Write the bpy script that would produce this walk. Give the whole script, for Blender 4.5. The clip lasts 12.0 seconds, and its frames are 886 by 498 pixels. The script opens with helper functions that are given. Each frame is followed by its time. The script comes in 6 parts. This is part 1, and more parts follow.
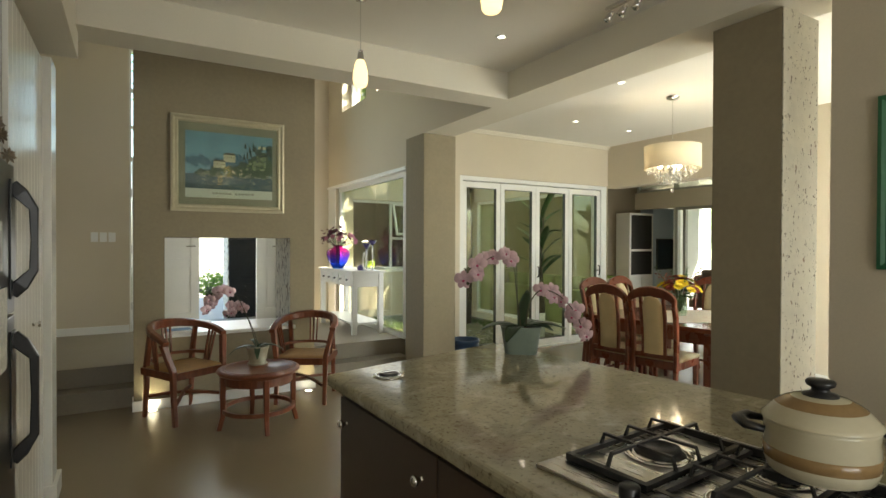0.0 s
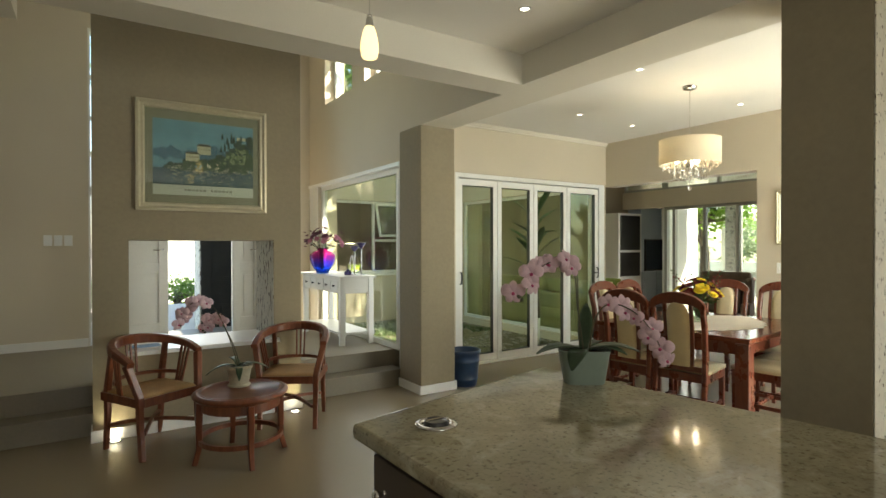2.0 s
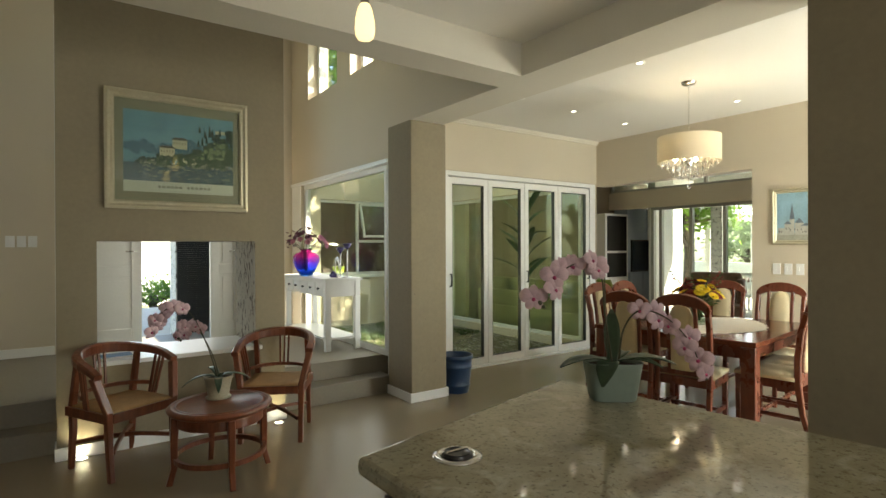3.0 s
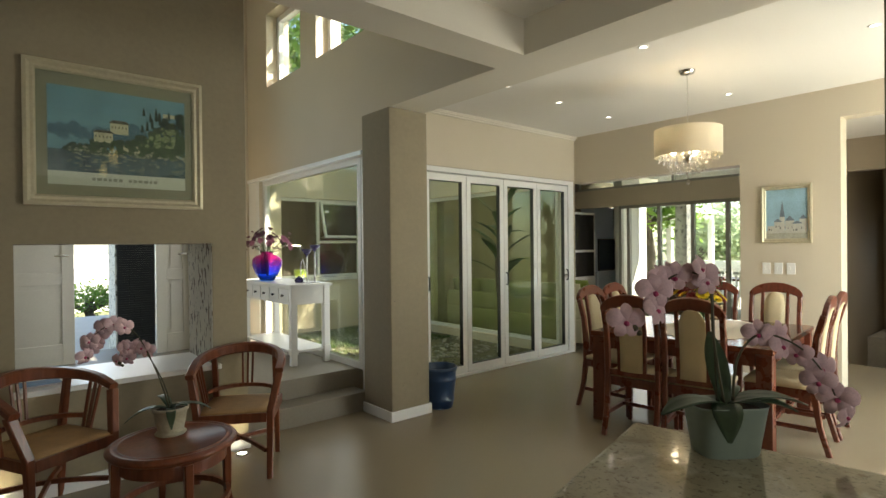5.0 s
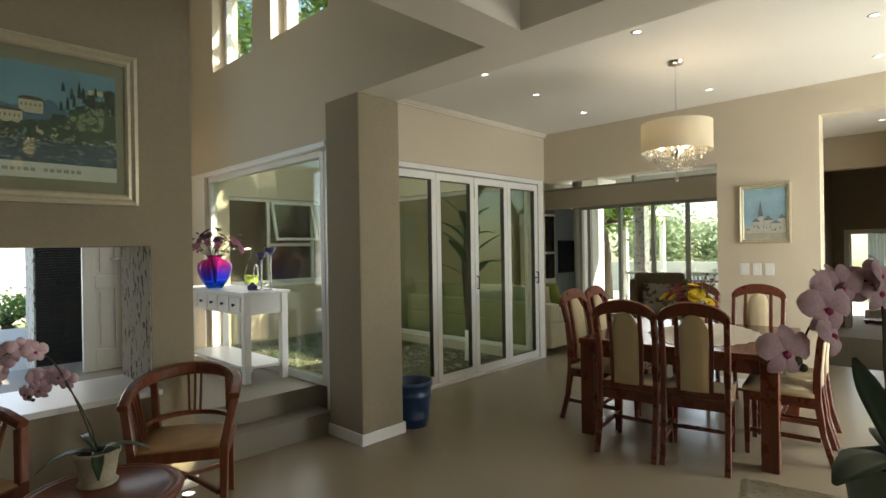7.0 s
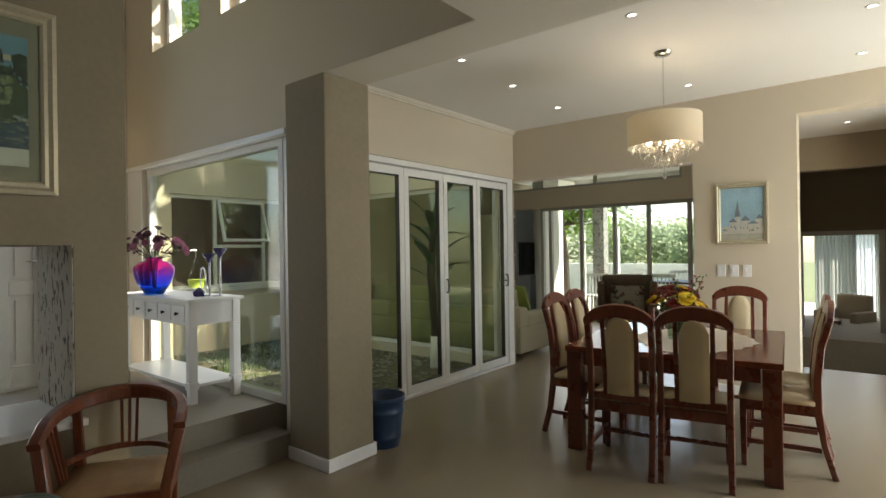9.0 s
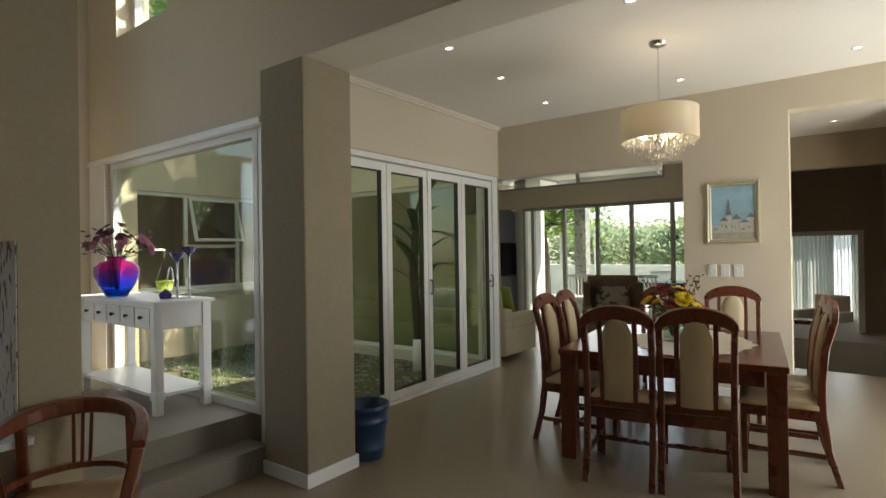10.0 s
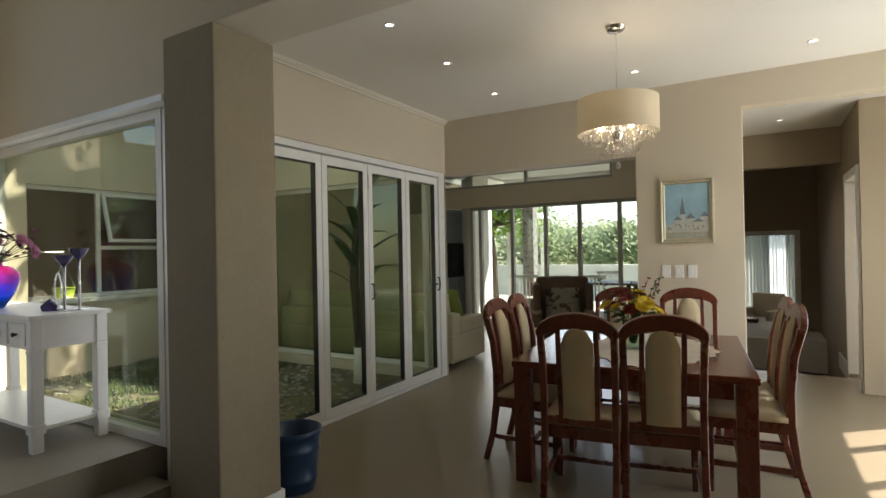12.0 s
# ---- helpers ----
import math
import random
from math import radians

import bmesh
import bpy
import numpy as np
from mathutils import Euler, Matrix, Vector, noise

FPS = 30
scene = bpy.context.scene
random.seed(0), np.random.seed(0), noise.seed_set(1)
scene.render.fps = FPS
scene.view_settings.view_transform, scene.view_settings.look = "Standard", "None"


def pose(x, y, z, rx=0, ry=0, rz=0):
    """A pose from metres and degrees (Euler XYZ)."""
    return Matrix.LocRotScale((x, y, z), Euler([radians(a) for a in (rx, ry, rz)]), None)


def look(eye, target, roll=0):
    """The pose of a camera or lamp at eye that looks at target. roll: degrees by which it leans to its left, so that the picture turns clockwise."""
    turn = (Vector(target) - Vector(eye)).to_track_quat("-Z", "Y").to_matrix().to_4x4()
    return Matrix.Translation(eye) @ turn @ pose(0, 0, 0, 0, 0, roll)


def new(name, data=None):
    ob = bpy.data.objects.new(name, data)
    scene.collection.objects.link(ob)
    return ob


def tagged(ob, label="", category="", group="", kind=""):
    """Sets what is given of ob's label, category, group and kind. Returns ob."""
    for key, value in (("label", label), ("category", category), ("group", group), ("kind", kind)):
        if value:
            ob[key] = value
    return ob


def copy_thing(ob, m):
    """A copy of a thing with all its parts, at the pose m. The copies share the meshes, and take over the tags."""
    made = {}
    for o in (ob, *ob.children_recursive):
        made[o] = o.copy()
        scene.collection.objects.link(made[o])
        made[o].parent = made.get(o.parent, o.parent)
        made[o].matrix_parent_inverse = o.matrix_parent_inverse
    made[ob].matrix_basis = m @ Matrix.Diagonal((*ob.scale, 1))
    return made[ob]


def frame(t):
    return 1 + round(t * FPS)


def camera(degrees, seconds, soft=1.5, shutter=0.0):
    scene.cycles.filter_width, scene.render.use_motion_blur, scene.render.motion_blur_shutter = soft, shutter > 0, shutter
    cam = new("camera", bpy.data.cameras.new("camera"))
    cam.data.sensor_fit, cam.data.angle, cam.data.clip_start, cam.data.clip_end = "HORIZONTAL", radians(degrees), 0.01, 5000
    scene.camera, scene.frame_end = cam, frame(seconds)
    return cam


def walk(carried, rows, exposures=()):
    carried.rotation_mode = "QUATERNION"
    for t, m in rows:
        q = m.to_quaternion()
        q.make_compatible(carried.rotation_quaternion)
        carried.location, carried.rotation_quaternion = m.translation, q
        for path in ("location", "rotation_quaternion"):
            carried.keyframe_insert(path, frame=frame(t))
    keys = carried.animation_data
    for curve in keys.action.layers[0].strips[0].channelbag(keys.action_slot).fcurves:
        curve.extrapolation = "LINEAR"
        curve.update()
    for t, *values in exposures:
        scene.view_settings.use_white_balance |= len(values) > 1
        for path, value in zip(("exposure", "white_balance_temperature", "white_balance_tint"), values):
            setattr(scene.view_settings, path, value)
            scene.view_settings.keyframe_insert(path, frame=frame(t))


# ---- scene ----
cam = camera(79.4, 12.0)
PATH = [
    (0, (0.36, 0.869, 1.427), (1.372, 2.594, 1.409), 0.2),
    (0.5, (0.371, 1.008, 1.426), (1.4, 2.723, 1.409), 0.2),
    (1, (0.386, 1.129, 1.433), (1.434, 2.832, 1.415), 0.1),
    (1.5, (0.396, 1.281, 1.426), (1.466, 2.97, 1.414), 0.0),
    (2, (0.39, 1.418, 1.434), (1.488, 3.089, 1.422), -0.1),
    (2.5, (0.401, 1.528, 1.433), (1.529, 3.18, 1.424), -0.2),
    (3, (0.436, 1.661, 1.43), (1.593, 3.292, 1.422), -0.2),
    (5, (0.517, 2.195, 1.447), (1.811, 3.719, 1.436), -0.6),
    (5.5, (0.552, 2.296, 1.444), (1.883, 3.789, 1.434), -0.7),
    (6, (0.582, 2.424, 1.444), (1.949, 3.883, 1.436), -0.7),
    (6.5, (0.612, 2.532, 1.441), (2.014, 3.959, 1.435), -0.8),
    (7, (0.647, 2.658, 1.442), (2.081, 4.051, 1.439), -0.9),
    (9, (0.809, 3.059, 1.429), (2.367, 4.314, 1.433), -0.9),
    (9.5, (0.867, 3.145, 1.42), (2.448, 4.37, 1.425), -0.9),
    (10, (0.945, 3.246, 1.408), (2.553, 4.435, 1.417), -0.9),
    (10.5, (1.015, 3.32, 1.415), (2.654, 4.466, 1.421), -0.9),
    (11, (1.08, 3.379, 1.404), (2.752, 4.477, 1.41), -0.9),
    (11.5, (1.187, 3.42, 1.409), (2.884, 4.478, 1.414), -0.9),
    (12, (1.302, 3.456, 1.415), (3.019, 4.48, 1.422), -1.1),
]
EXPOSURE = 2.3
walk(cam, [(t, look(eye, target, roll)) for t, eye, target, roll in PATH], [(t, EXPOSURE - d, k, g) for t, d, k, g in ((0.0, 0.0, 7000, 7.5), (3.0, 0.12, 7000, 8.0), (6.5, 0.52, 6800, 11.5), (9.0, 0.72, 6650, 13.5), (12.0, 0.94, 6600, 15.5))])

# ---- daylight ----
SUN_WAY = Vector((-0.85, 1.0, -1.5)).normalized()
world = bpy.data.worlds.new("sky_world")
scene.world = world
world.use_nodes = True
wn, wl = world.node_tree.nodes, world.node_tree.links
sky = wn.new("ShaderNodeTexSky")
sky.sky_type, sky.sun_disc = "NISHITA", False
sky.sun_elevation = math.asin(-SUN_WAY.z)
sky.sun_rotation = math.atan2(-SUN_WAY.x, -SUN_WAY.y)
wn["Background"].inputs["Strength"].default_value = 0.15
wl.new(sky.outputs["Color"], wn["Background"].inputs["Color"])
sun = new("sun", bpy.data.lights.new("sun", "SUN"))
sun.data.energy, sun.data.angle, sun.data.color = 5.0, radians(0.5), (1.0, 0.95, 0.87)
sun.matrix_world = look((0, 0, 20), Vector((0, 0, 20)) + SUN_WAY)


def window_light(name, place, toward, width, height, power, colour=(0.93, 0.97, 1.0)):
    """An area lamp for the sky's light in a window's opening, or added as fill."""
    lamp = new(name, bpy.data.lights.new(name, "AREA"))
    lamp.data.shape, lamp.data.size, lamp.data.size_y = "RECTANGLE", width, height
    lamp.data.energy, lamp.data.color = power, colour
    lamp.matrix_world = look(place, Vector(place) + Vector(toward))
    return lamp

window_light("terrace_light", (5.6, 1.37, 1.2), (0, 1, 0), 1.95, 2.1, 32)
window_light("side_window_light", (12.17, 9.64, 1.57), (0, -1, 0), 0.55, 1.2, 20)
# added fill from behind the camera, in front of the solid south wall
window_light("kitchen_fill", (0.9, -2.35, 1.6), (0, 1, 0), 2.4, 1.2, 12.5)
window_light("patio_light", (10.6, 6.4, 1.15), (-1, 0, 0), 3.4, 2.0, 11)
window_light("lounge_light", (14.05, 3.4, 0.9), (-1, 0, -0.2), 1.9, 2.0, 3)
window_light("hall_window_light", (3.07, 7.5, 1.3), (-1, 0, 0), 2.1, 1.8, 3.0)
window_light("high_window_light", (3.02, 7.3, 3.78), (-1, 0, -0.1), 2.1, 0.8, 4)
window_light("entrance_light", (1.5, 8.5, 1.5), (0, -1, 0), 0.7, 1.9, 2)
# ---- materials ----
def material(name, colour, rough=0.5, metal=0.0, vary=0.08, scale=6.0, fine=60.0, bump=0.08, random_each=0.0, spec=0.5, stretch=(1, 1, 1), rvar=0.15):
    """A surface with a slow and a fine variation of its colour and gloss and a fine relief, in metres."""
    m = bpy.data.materials.new(name)
    m.use_nodes = True
    n, l = m.node_tree.nodes, m.node_tree.links
    b = n["Principled BSDF"]
    b.inputs["Metallic"].default_value = metal
    b.inputs["Specular IOR Level"].default_value = spec
    tc, mp = n.new("ShaderNodeTexCoord"), n.new("ShaderNodeMapping")
    mp.inputs["Scale"].default_value = stretch
    l.new(tc.outputs["Object"], mp.inputs["Vector"])
    big, small = n.new("ShaderNodeTexNoise"), n.new("ShaderNodeTexNoise")
    for tex, s, d in ((big, scale, 4.0), (small, fine, 3.0)):
        tex.inputs["Scale"].default_value, tex.inputs["Detail"].default_value = s, d
        l.new(mp.outputs["Vector"], tex.inputs["Vector"])
    add = n.new("ShaderNodeMath")
    add.operation = "ADD"
    l.new(big.outputs["Fac"], add.inputs[0])
    l.new(small.outputs["Fac"], add.inputs[1])
    last = add.outputs[0]
    if random_each:
        info, mul, plus = n.new("ShaderNodeObjectInfo"), n.new("ShaderNodeMath"), n.new("ShaderNodeMath")
        mul.operation, plus.operation = "MULTIPLY", "ADD"
        mul.inputs[1].default_value = random_each
        l.new(info.outputs["Random"], mul.inputs[0])
        l.new(mul.outputs[0], plus.inputs[0])
        l.new(last, plus.inputs[1])
        last = plus.outputs[0]
    ramp = n.new("ShaderNodeMapRange")
    ramp.inputs["From Min"].default_value, ramp.inputs["From Max"].default_value = 0.55, 1.45 + random_each
    l.new(last, ramp.inputs["Value"])
    mix = n.new("ShaderNodeMix")
    mix.data_type = "RGBA"
    mix.inputs["A"].default_value = (*[c * (1 - vary) for c in colour], 1)
    mix.inputs["B"].default_value = (*[min(1, c * (1 + vary)) for c in colour], 1)
    l.new(ramp.outputs["Result"], mix.inputs["Factor"])
    l.new(mix.outputs["Result"], b.inputs["Base Color"])
    rr = n.new("ShaderNodeMapRange")
    rr.inputs["To Min"].default_value, rr.inputs["To Max"].default_value = max(0.02, rough * (1 - rvar)), min(1, rough * (1 + rvar))
    l.new(big.outputs["Fac"], rr.inputs["Value"])
    l.new(rr.outputs["Result"], b.inputs["Roughness"])
    if bump:
        bp = n.new("ShaderNodeBump")
        bp.inputs["Strength"].default_value, bp.inputs["Distance"].default_value = bump, 0.004
        l.new(small.outputs["Fac"], bp.inputs["Height"])
        l.new(bp.outputs["Normal"], b.inputs["Normal"])
    return m


def speckled(name, base, spot, scale, cover, rough=0.6, spot2=None, soft=0.04, bump=0.0, stretch=(1, 1, 1)):
    """A base colour with sharp-edged spots of another colour, as in granite or pitted plaster."""
    m = material(name, base, rough, vary=0.10, scale=4.0, fine=30.0)
    n, l = m.node_tree.nodes, m.node_tree.links
    b, mix = n["Principled BSDF"], n["Mix"]
    last = mix.outputs["Result"]
    for i, (c, s, cov) in enumerate(((spot, scale, cover), (spot2 or spot, scale * 0.4, cover + 0.03))):
        tc, mp, t, r, mx = n.new("ShaderNodeTexCoord"), n.new("ShaderNodeMapping"), n.new("ShaderNodeTexNoise"), n.new("ShaderNodeMapRange"), n.new("ShaderNodeMix")
        mp.inputs["Scale"].default_value = stretch
        mp.inputs["Location"].default_value = (3.1 * i, 1.7, 0.4)
        t.inputs["Scale"].default_value, t.inputs["Detail"].default_value, t.inputs["Roughness"].default_value = s, 3.0, 0.6
        mx.data_type = "RGBA"
        r.inputs["From Min"].default_value, r.inputs["From Max"].default_value = cov, cov + soft
        l.new(tc.outputs["Object"], mp.inputs["Vector"])
        l.new(mp.outputs["Vector"], t.inputs["Vector"])
        l.new(t.outputs["Fac"], r.inputs["Value"])
        l.new(r.outputs["Result"], mx.inputs["Factor"])
        l.new(last, mx.inputs["A"])
        mx.inputs["B"].default_value = (*c, 1)
        last = mx.outputs["Result"]
    l.new(last, b.inputs["Base Color"])
    return m


def add_clouds(m, colour, scale, cover, soft, most):
    """Soft-edged drifts of another colour over what the material has already."""
    n, l = m.node_tree.nodes, m.node_tree.links
    inp = n["Principled BSDF"].inputs["Base Color"]
    last = inp.links[0].from_socket
    tc, t, r, mx = n.new("ShaderNodeTexCoord"), n.new("ShaderNodeTexNoise"), n.new("ShaderNodeMapRange"), n.new("ShaderNodeMix")
    t.inputs["Scale"].default_value, t.inputs["Detail"].default_value, t.inputs["Distortion"].default_value = scale, 7.0, 0.8
    t.inputs["Roughness"].default_value = 0.65
    r.inputs["From Min"].default_value, r.inputs["From Max"].default_value, r.inputs["To Max"].default_value = cover, cover + soft, most
    mx.data_type = "RGBA"
    l.new(tc.outputs["Object"], t.inputs["Vector"])
    l.new(t.outputs["Fac"], r.inputs["Value"])
    l.new(r.outputs["Result"], mx.inputs["Factor"])
    l.new(last, mx.inputs["A"])
    mx.inputs["B"].default_value = (*colour, 1)
    l.new(mx.outputs["Result"], inp)
    return m


def wood(name, dark, light, rough=0.35, scale=3.0, along=(1, 1, 0.12)):
    """Grained wood: stretched noise bands between two browns."""
    m = material(name, light, rough, vary=0.1, scale=8.0, fine=90.0, bump=0.05)
    n, l = m.node_tree.nodes, m.node_tree.links
    tc, mp, t, r, mx = n.new("ShaderNodeTexCoord"), n.new("ShaderNodeMapping"), n.new("ShaderNodeTexNoise"), n.new("ShaderNodeMapRange"), n.new("ShaderNodeMix")
    mp.inputs["Scale"].default_value = along
    t.inputs["Scale"].default_value, t.inputs["Detail"].default_value, t.inputs["Distortion"].default_value = scale * 12, 4.0, 0.6
    mx.data_type = "RGBA"
    r.inputs["From Min"].default_value, r.inputs["From Max"].default_value = 0.35, 0.65
    l.new(tc.outputs["Object"], mp.inputs["Vector"])
    l.new(mp.outputs["Vector"], t.inputs["Vector"])
    l.new(t.outputs["Fac"], r.inputs["Value"])
    l.new(r.outputs["Result"], mx.inputs["Factor"])
    mx.inputs["A"].default_value = (*dark, 1)
    l.new(n["Mix"].outputs["Result"], mx.inputs["B"])
    l.new(mx.outputs["Result"], n["Principled BSDF"].inputs["Base Color"])
    return m


def glass(name, tint=(0.93, 0.965, 0.92), rough=0.0, mirror=0.10):
    """Thin clear pane: what lies behind shows straight through, with a weak mirror on top."""
    m = bpy.data.materials.new(name)
    m.use_nodes = True
    n, l = m.node_tree.nodes, m.node_tree.links
    n.remove(n["Principled BSDF"])
    t, g, mx, f = n.new("ShaderNodeBsdfTransparent"), n.new("ShaderNodeBsdfGlossy"), n.new("ShaderNodeMixShader"), n.new("ShaderNodeLayerWeight")
    pw, ml = n.new("ShaderNodeMath"), n.new("ShaderNodeMath")
    pw.operation, ml.operation = "POWER", "MULTIPLY_ADD"
    pw.inputs[1].default_value, ml.inputs[1].default_value, ml.inputs[2].default_value = 5.0, 0.9, 0.045
    t.inputs["Color"].default_value = (*tint, 1)
    g.inputs["Roughness"].default_value = rough
    f.inputs["Blend"].default_value = 0.5
    l.new(f.outputs["Facing"], pw.inputs[0])
    l.new(pw.outputs[0], ml.inputs[0])
    l.new(ml.outputs[0], mx.inputs["Fac"])
    l.new(t.outputs["BSDF"], mx.inputs[1])
    l.new(g.outputs["BSDF"], mx.inputs[2])
    l.new(mx.outputs["Shader"], n["Material Output"].inputs["Surface"])
    return m


def glow(name, colour, strength):
    m = bpy.data.materials.new(name)
    m.use_nodes = True
    b = m.node_tree.nodes["Principled BSDF"]
    b.inputs["Base Color"].default_value = (*colour, 1)
    b.inputs["Emission Color"].default_value = (*colour, 1)
    b.inputs["Emission Strength"].default_value = strength
    return m


WALL = material("cream_wall_paint", (0.60, 0.53, 0.41), 0.75, vary=0.05, scale=1.5, fine=120, bump=0.12)
KHAKI = speckled("khaki_plaster", (0.275, 0.23, 0.153), (0.10, 0.08, 0.055), 26.0, 0.745, 0.8, (0.20, 0.17, 0.12), soft=0.02)
# cream paint of passage and lounge, with their shade put into the colour
SHADED_WALL = material("shaded_cream_passage_paint", (0.34, 0.28, 0.195), 0.75, vary=0.05, scale=1.5, fine=120, bump=0.12)
CEIL = material("white_ceiling_paint", (0.80, 0.78, 0.72), 0.8, vary=0.03, scale=1.2, fine=100, bump=0.05)
BEAM = material("cream_beam_paint", (0.70, 0.66, 0.56), 0.75, vary=0.04, scale=2.0, fine=100, bump=0.1)
WHITE = material("white_gloss_paint", (0.80, 0.80, 0.77), 0.3, vary=0.04, scale=3.0, fine=80, bump=0.03)
ALU = material("white_powder_coat", (0.78, 0.78, 0.75), 0.4, vary=0.03, scale=5.0, fine=80, bump=0.02)
SCREED = material("polished_beige_floor", (0.262, 0.214, 0.14), 0.27, vary=0.02, scale=0.4, fine=30, bump=0.0, rvar=0.0)
STEP = material("grey_brown_step", (0.23, 0.20, 0.15), 0.5, vary=0.10, scale=3.0, fine=40, bump=0.05)
PITTED = speckled("pitted_white_plaster", (0.70, 0.67, 0.57), (0.13, 0.10, 0.07), 62.0, 0.63, 0.8, (0.28, 0.21, 0.15), soft=0.03, stretch=(1, 1, 0.55))
PITTED_OLD = speckled("pitted_hall_plaster", (0.66, 0.63, 0.54), (0.10, 0.08, 0.055), 30.0, 0.585, 0.8, (0.22, 0.17, 0.12), soft=0.03, stretch=(1, 1, 0.45))
GLASS = glass("clear_glass")
GREENGLASS = glass("green_tinted_pane", (0.88, 0.92, 0.81))
GRANITE = speckled("polished_granite", (0.34, 0.31, 0.21), (0.15, 0.12, 0.072), 75.0, 0.55, 0.05, (0.22, 0.17, 0.10), soft=0.16)
add_clouds(GRANITE, (0.20, 0.155, 0.095), 5.0, 0.50, 0.22, 0.75)
add_clouds(GRANITE, (0.60, 0.57, 0.46), 9.0, 0.54, 0.2, 0.6)
# ---- building helpers ----
def box(bm, x0, x1, y0, y1, z0, z1):
    v = [bm.verts.new((x, y, z)) for z in (z0, z1) for x, y in ((x0, y0), (x1, y0), (x1, y1), (x0, y1))]
    for f in ((3, 2, 1, 0), (4, 5, 6, 7), (0, 1, 5, 4), (1, 2, 6, 5), (2, 3, 7, 6), (3, 0, 4, 7)):
        bm.faces.new([v[i] for i in f])
    return bm


def boxes(*rows, soft=0.0):
    """One bmesh of several boxes, with rounded edges if soft."""
    bm = bmesh.new()
    for r in rows:
        box(bm, *r)
    if soft:
        bmesh.ops.bevel(bm, geom=bm.edges[:], offset=soft, segments=2, affect="EDGES", profile=0.6)
    return bm


def part(name, bm, mat, parent=None, label="", smooth=False, at=None):
    me = bpy.data.meshes.new(name)
    bm.normal_update()
    bm.to_mesh(me)
    bm.free()
    for m in (mat if isinstance(mat, (list, tuple)) else (mat,)):
        me.materials.append(m)
    if smooth:
        for p in me.polygons:
            p.use_smooth = True
    ob = new(name, me)
    if parent is not None:
        ob.parent = parent
    if at is not None:
        ob.matrix_basis = at
    return tagged(ob, label) if label else ob


def thing(name, label, category, at=None, group=""):
    ob = new(name)
    ob.empty_display_size = 0.1
    if at is not None:
        ob.matrix_basis = at
    return tagged(ob, label, category, group)


def structure(name, bm, mat, label="", smooth=False):
    return tagged(part(name, bm, mat, None, label, smooth), kind="structure")


def lathe(profile, n=32, close=False):
    """A turned shape from (radius, height) pairs."""
    bm = bmesh.new()
    rings = []
    for r, z in profile:
        if r < 1e-5:
            rings.append([bm.verts.new((0, 0, z))])
        else:
            rings.append([bm.verts.new((r * math.cos(2 * math.pi * i / n), r * math.sin(2 * math.pi * i / n), z)) for i in range(n)])
    for a, b in zip(rings, rings[1:]):
        for i in range(n):
            j = (i + 1) % n
            if len(a) == 1 and len(b) == 1:
                continue
            if len(a) == 1:
                bm.faces.new((a[0], b[j], b[i])[::-1])
            elif len(b) == 1:
                bm.faces.new((a[i], a[j], b[0]))
            else:
                bm.faces.new((a[i], a[j], b[j], b[i]))
    return bm


def tube(points, radius, n=8, bm=None):
    """A round bar along points; radius is one number or one for each point."""
    bm = bm or bmesh.new()
    pts = [Vector(p) for p in points]
    rad = radius if isinstance(radius, (list, tuple)) else [radius] * len(pts)
    rings = []
    side = None
    for i, p in enumerate(pts):
        d = (pts[min(i + 1, len(pts) - 1)] - pts[max(i - 1, 0)]).normalized()
        if side is None:
            side = d.cross(Vector((0.3, 0.2, 1) if abs(d.z) < 0.9 else (1, 0, 0))).normalized()
        side = (side - d * side.dot(d)).normalized()
        up = d.cross(side)
        rings.append([bm.verts.new(p + rad[i] * (math.cos(2 * math.pi * k / n) * side + math.sin(2 * math.pi * k / n) * up)) for k in range(n)])
    for a, b in zip(rings, rings[1:]):
        for k in range(n):
            bm.faces.new((a[k], a[(k + 1) % n], b[(k + 1) % n], b[k]))
    bm.faces.new(rings[0][::-1])
    bm.faces.new(rings[-1])
    return bm


def sweep(points, width, depth, bm=None, up=(0, 0, 1), soft=0.0):
    """A bar of rectangular section along points: width across, depth along up."""
    bm = bm or bmesh.new()
    pts = [Vector(p) for p in points]
    ws = width if isinstance(width, (list, tuple)) else [width] * len(pts)
    ds = depth if isinstance(depth, (list, tuple)) else [depth] * len(pts)
    rings = []
    for i, p in enumerate(pts):
        d = (pts[min(i + 1, len(pts) - 1)] - pts[max(i - 1, 0)]).normalized()
        u = Vector(up)
        s = d.cross(u).normalized()
        u = s.cross(d).normalized()
        w, h = ws[i] / 2, ds[i] / 2
        c = min(w, h) * soft
        if c:
            prof = ((-w + c, -h), (w - c, -h), (w, -h + c), (w, h - c), (w - c, h), (-w + c, h), (-w, h - c), (-w, -h + c))
        else:
            prof = ((-w, -h), (w, -h), (w, h), (-w, h))
        rings.append([bm.verts.new(p + a * s + b * u) for a, b in prof])
    k = len(rings[0])
    for a, b in zip(rings, rings[1:]):
        for i in range(k):
            bm.faces.new((a[i], a[(i + 1) % k], b[(i + 1) % k], b[i]))
    bm.faces.new(rings[0][::-1])
    bm.faces.new(rings[-1])
    return bm


def arc(cx, cy, r, a0, a1, n, z=0.0):
    return [(cx + r * math.cos(radians(a0 + (a1 - a0) * i / n)), cy + r * math.sin(radians(a0 + (a1 - a0) * i / n)), z) for i in range(n + 1)]


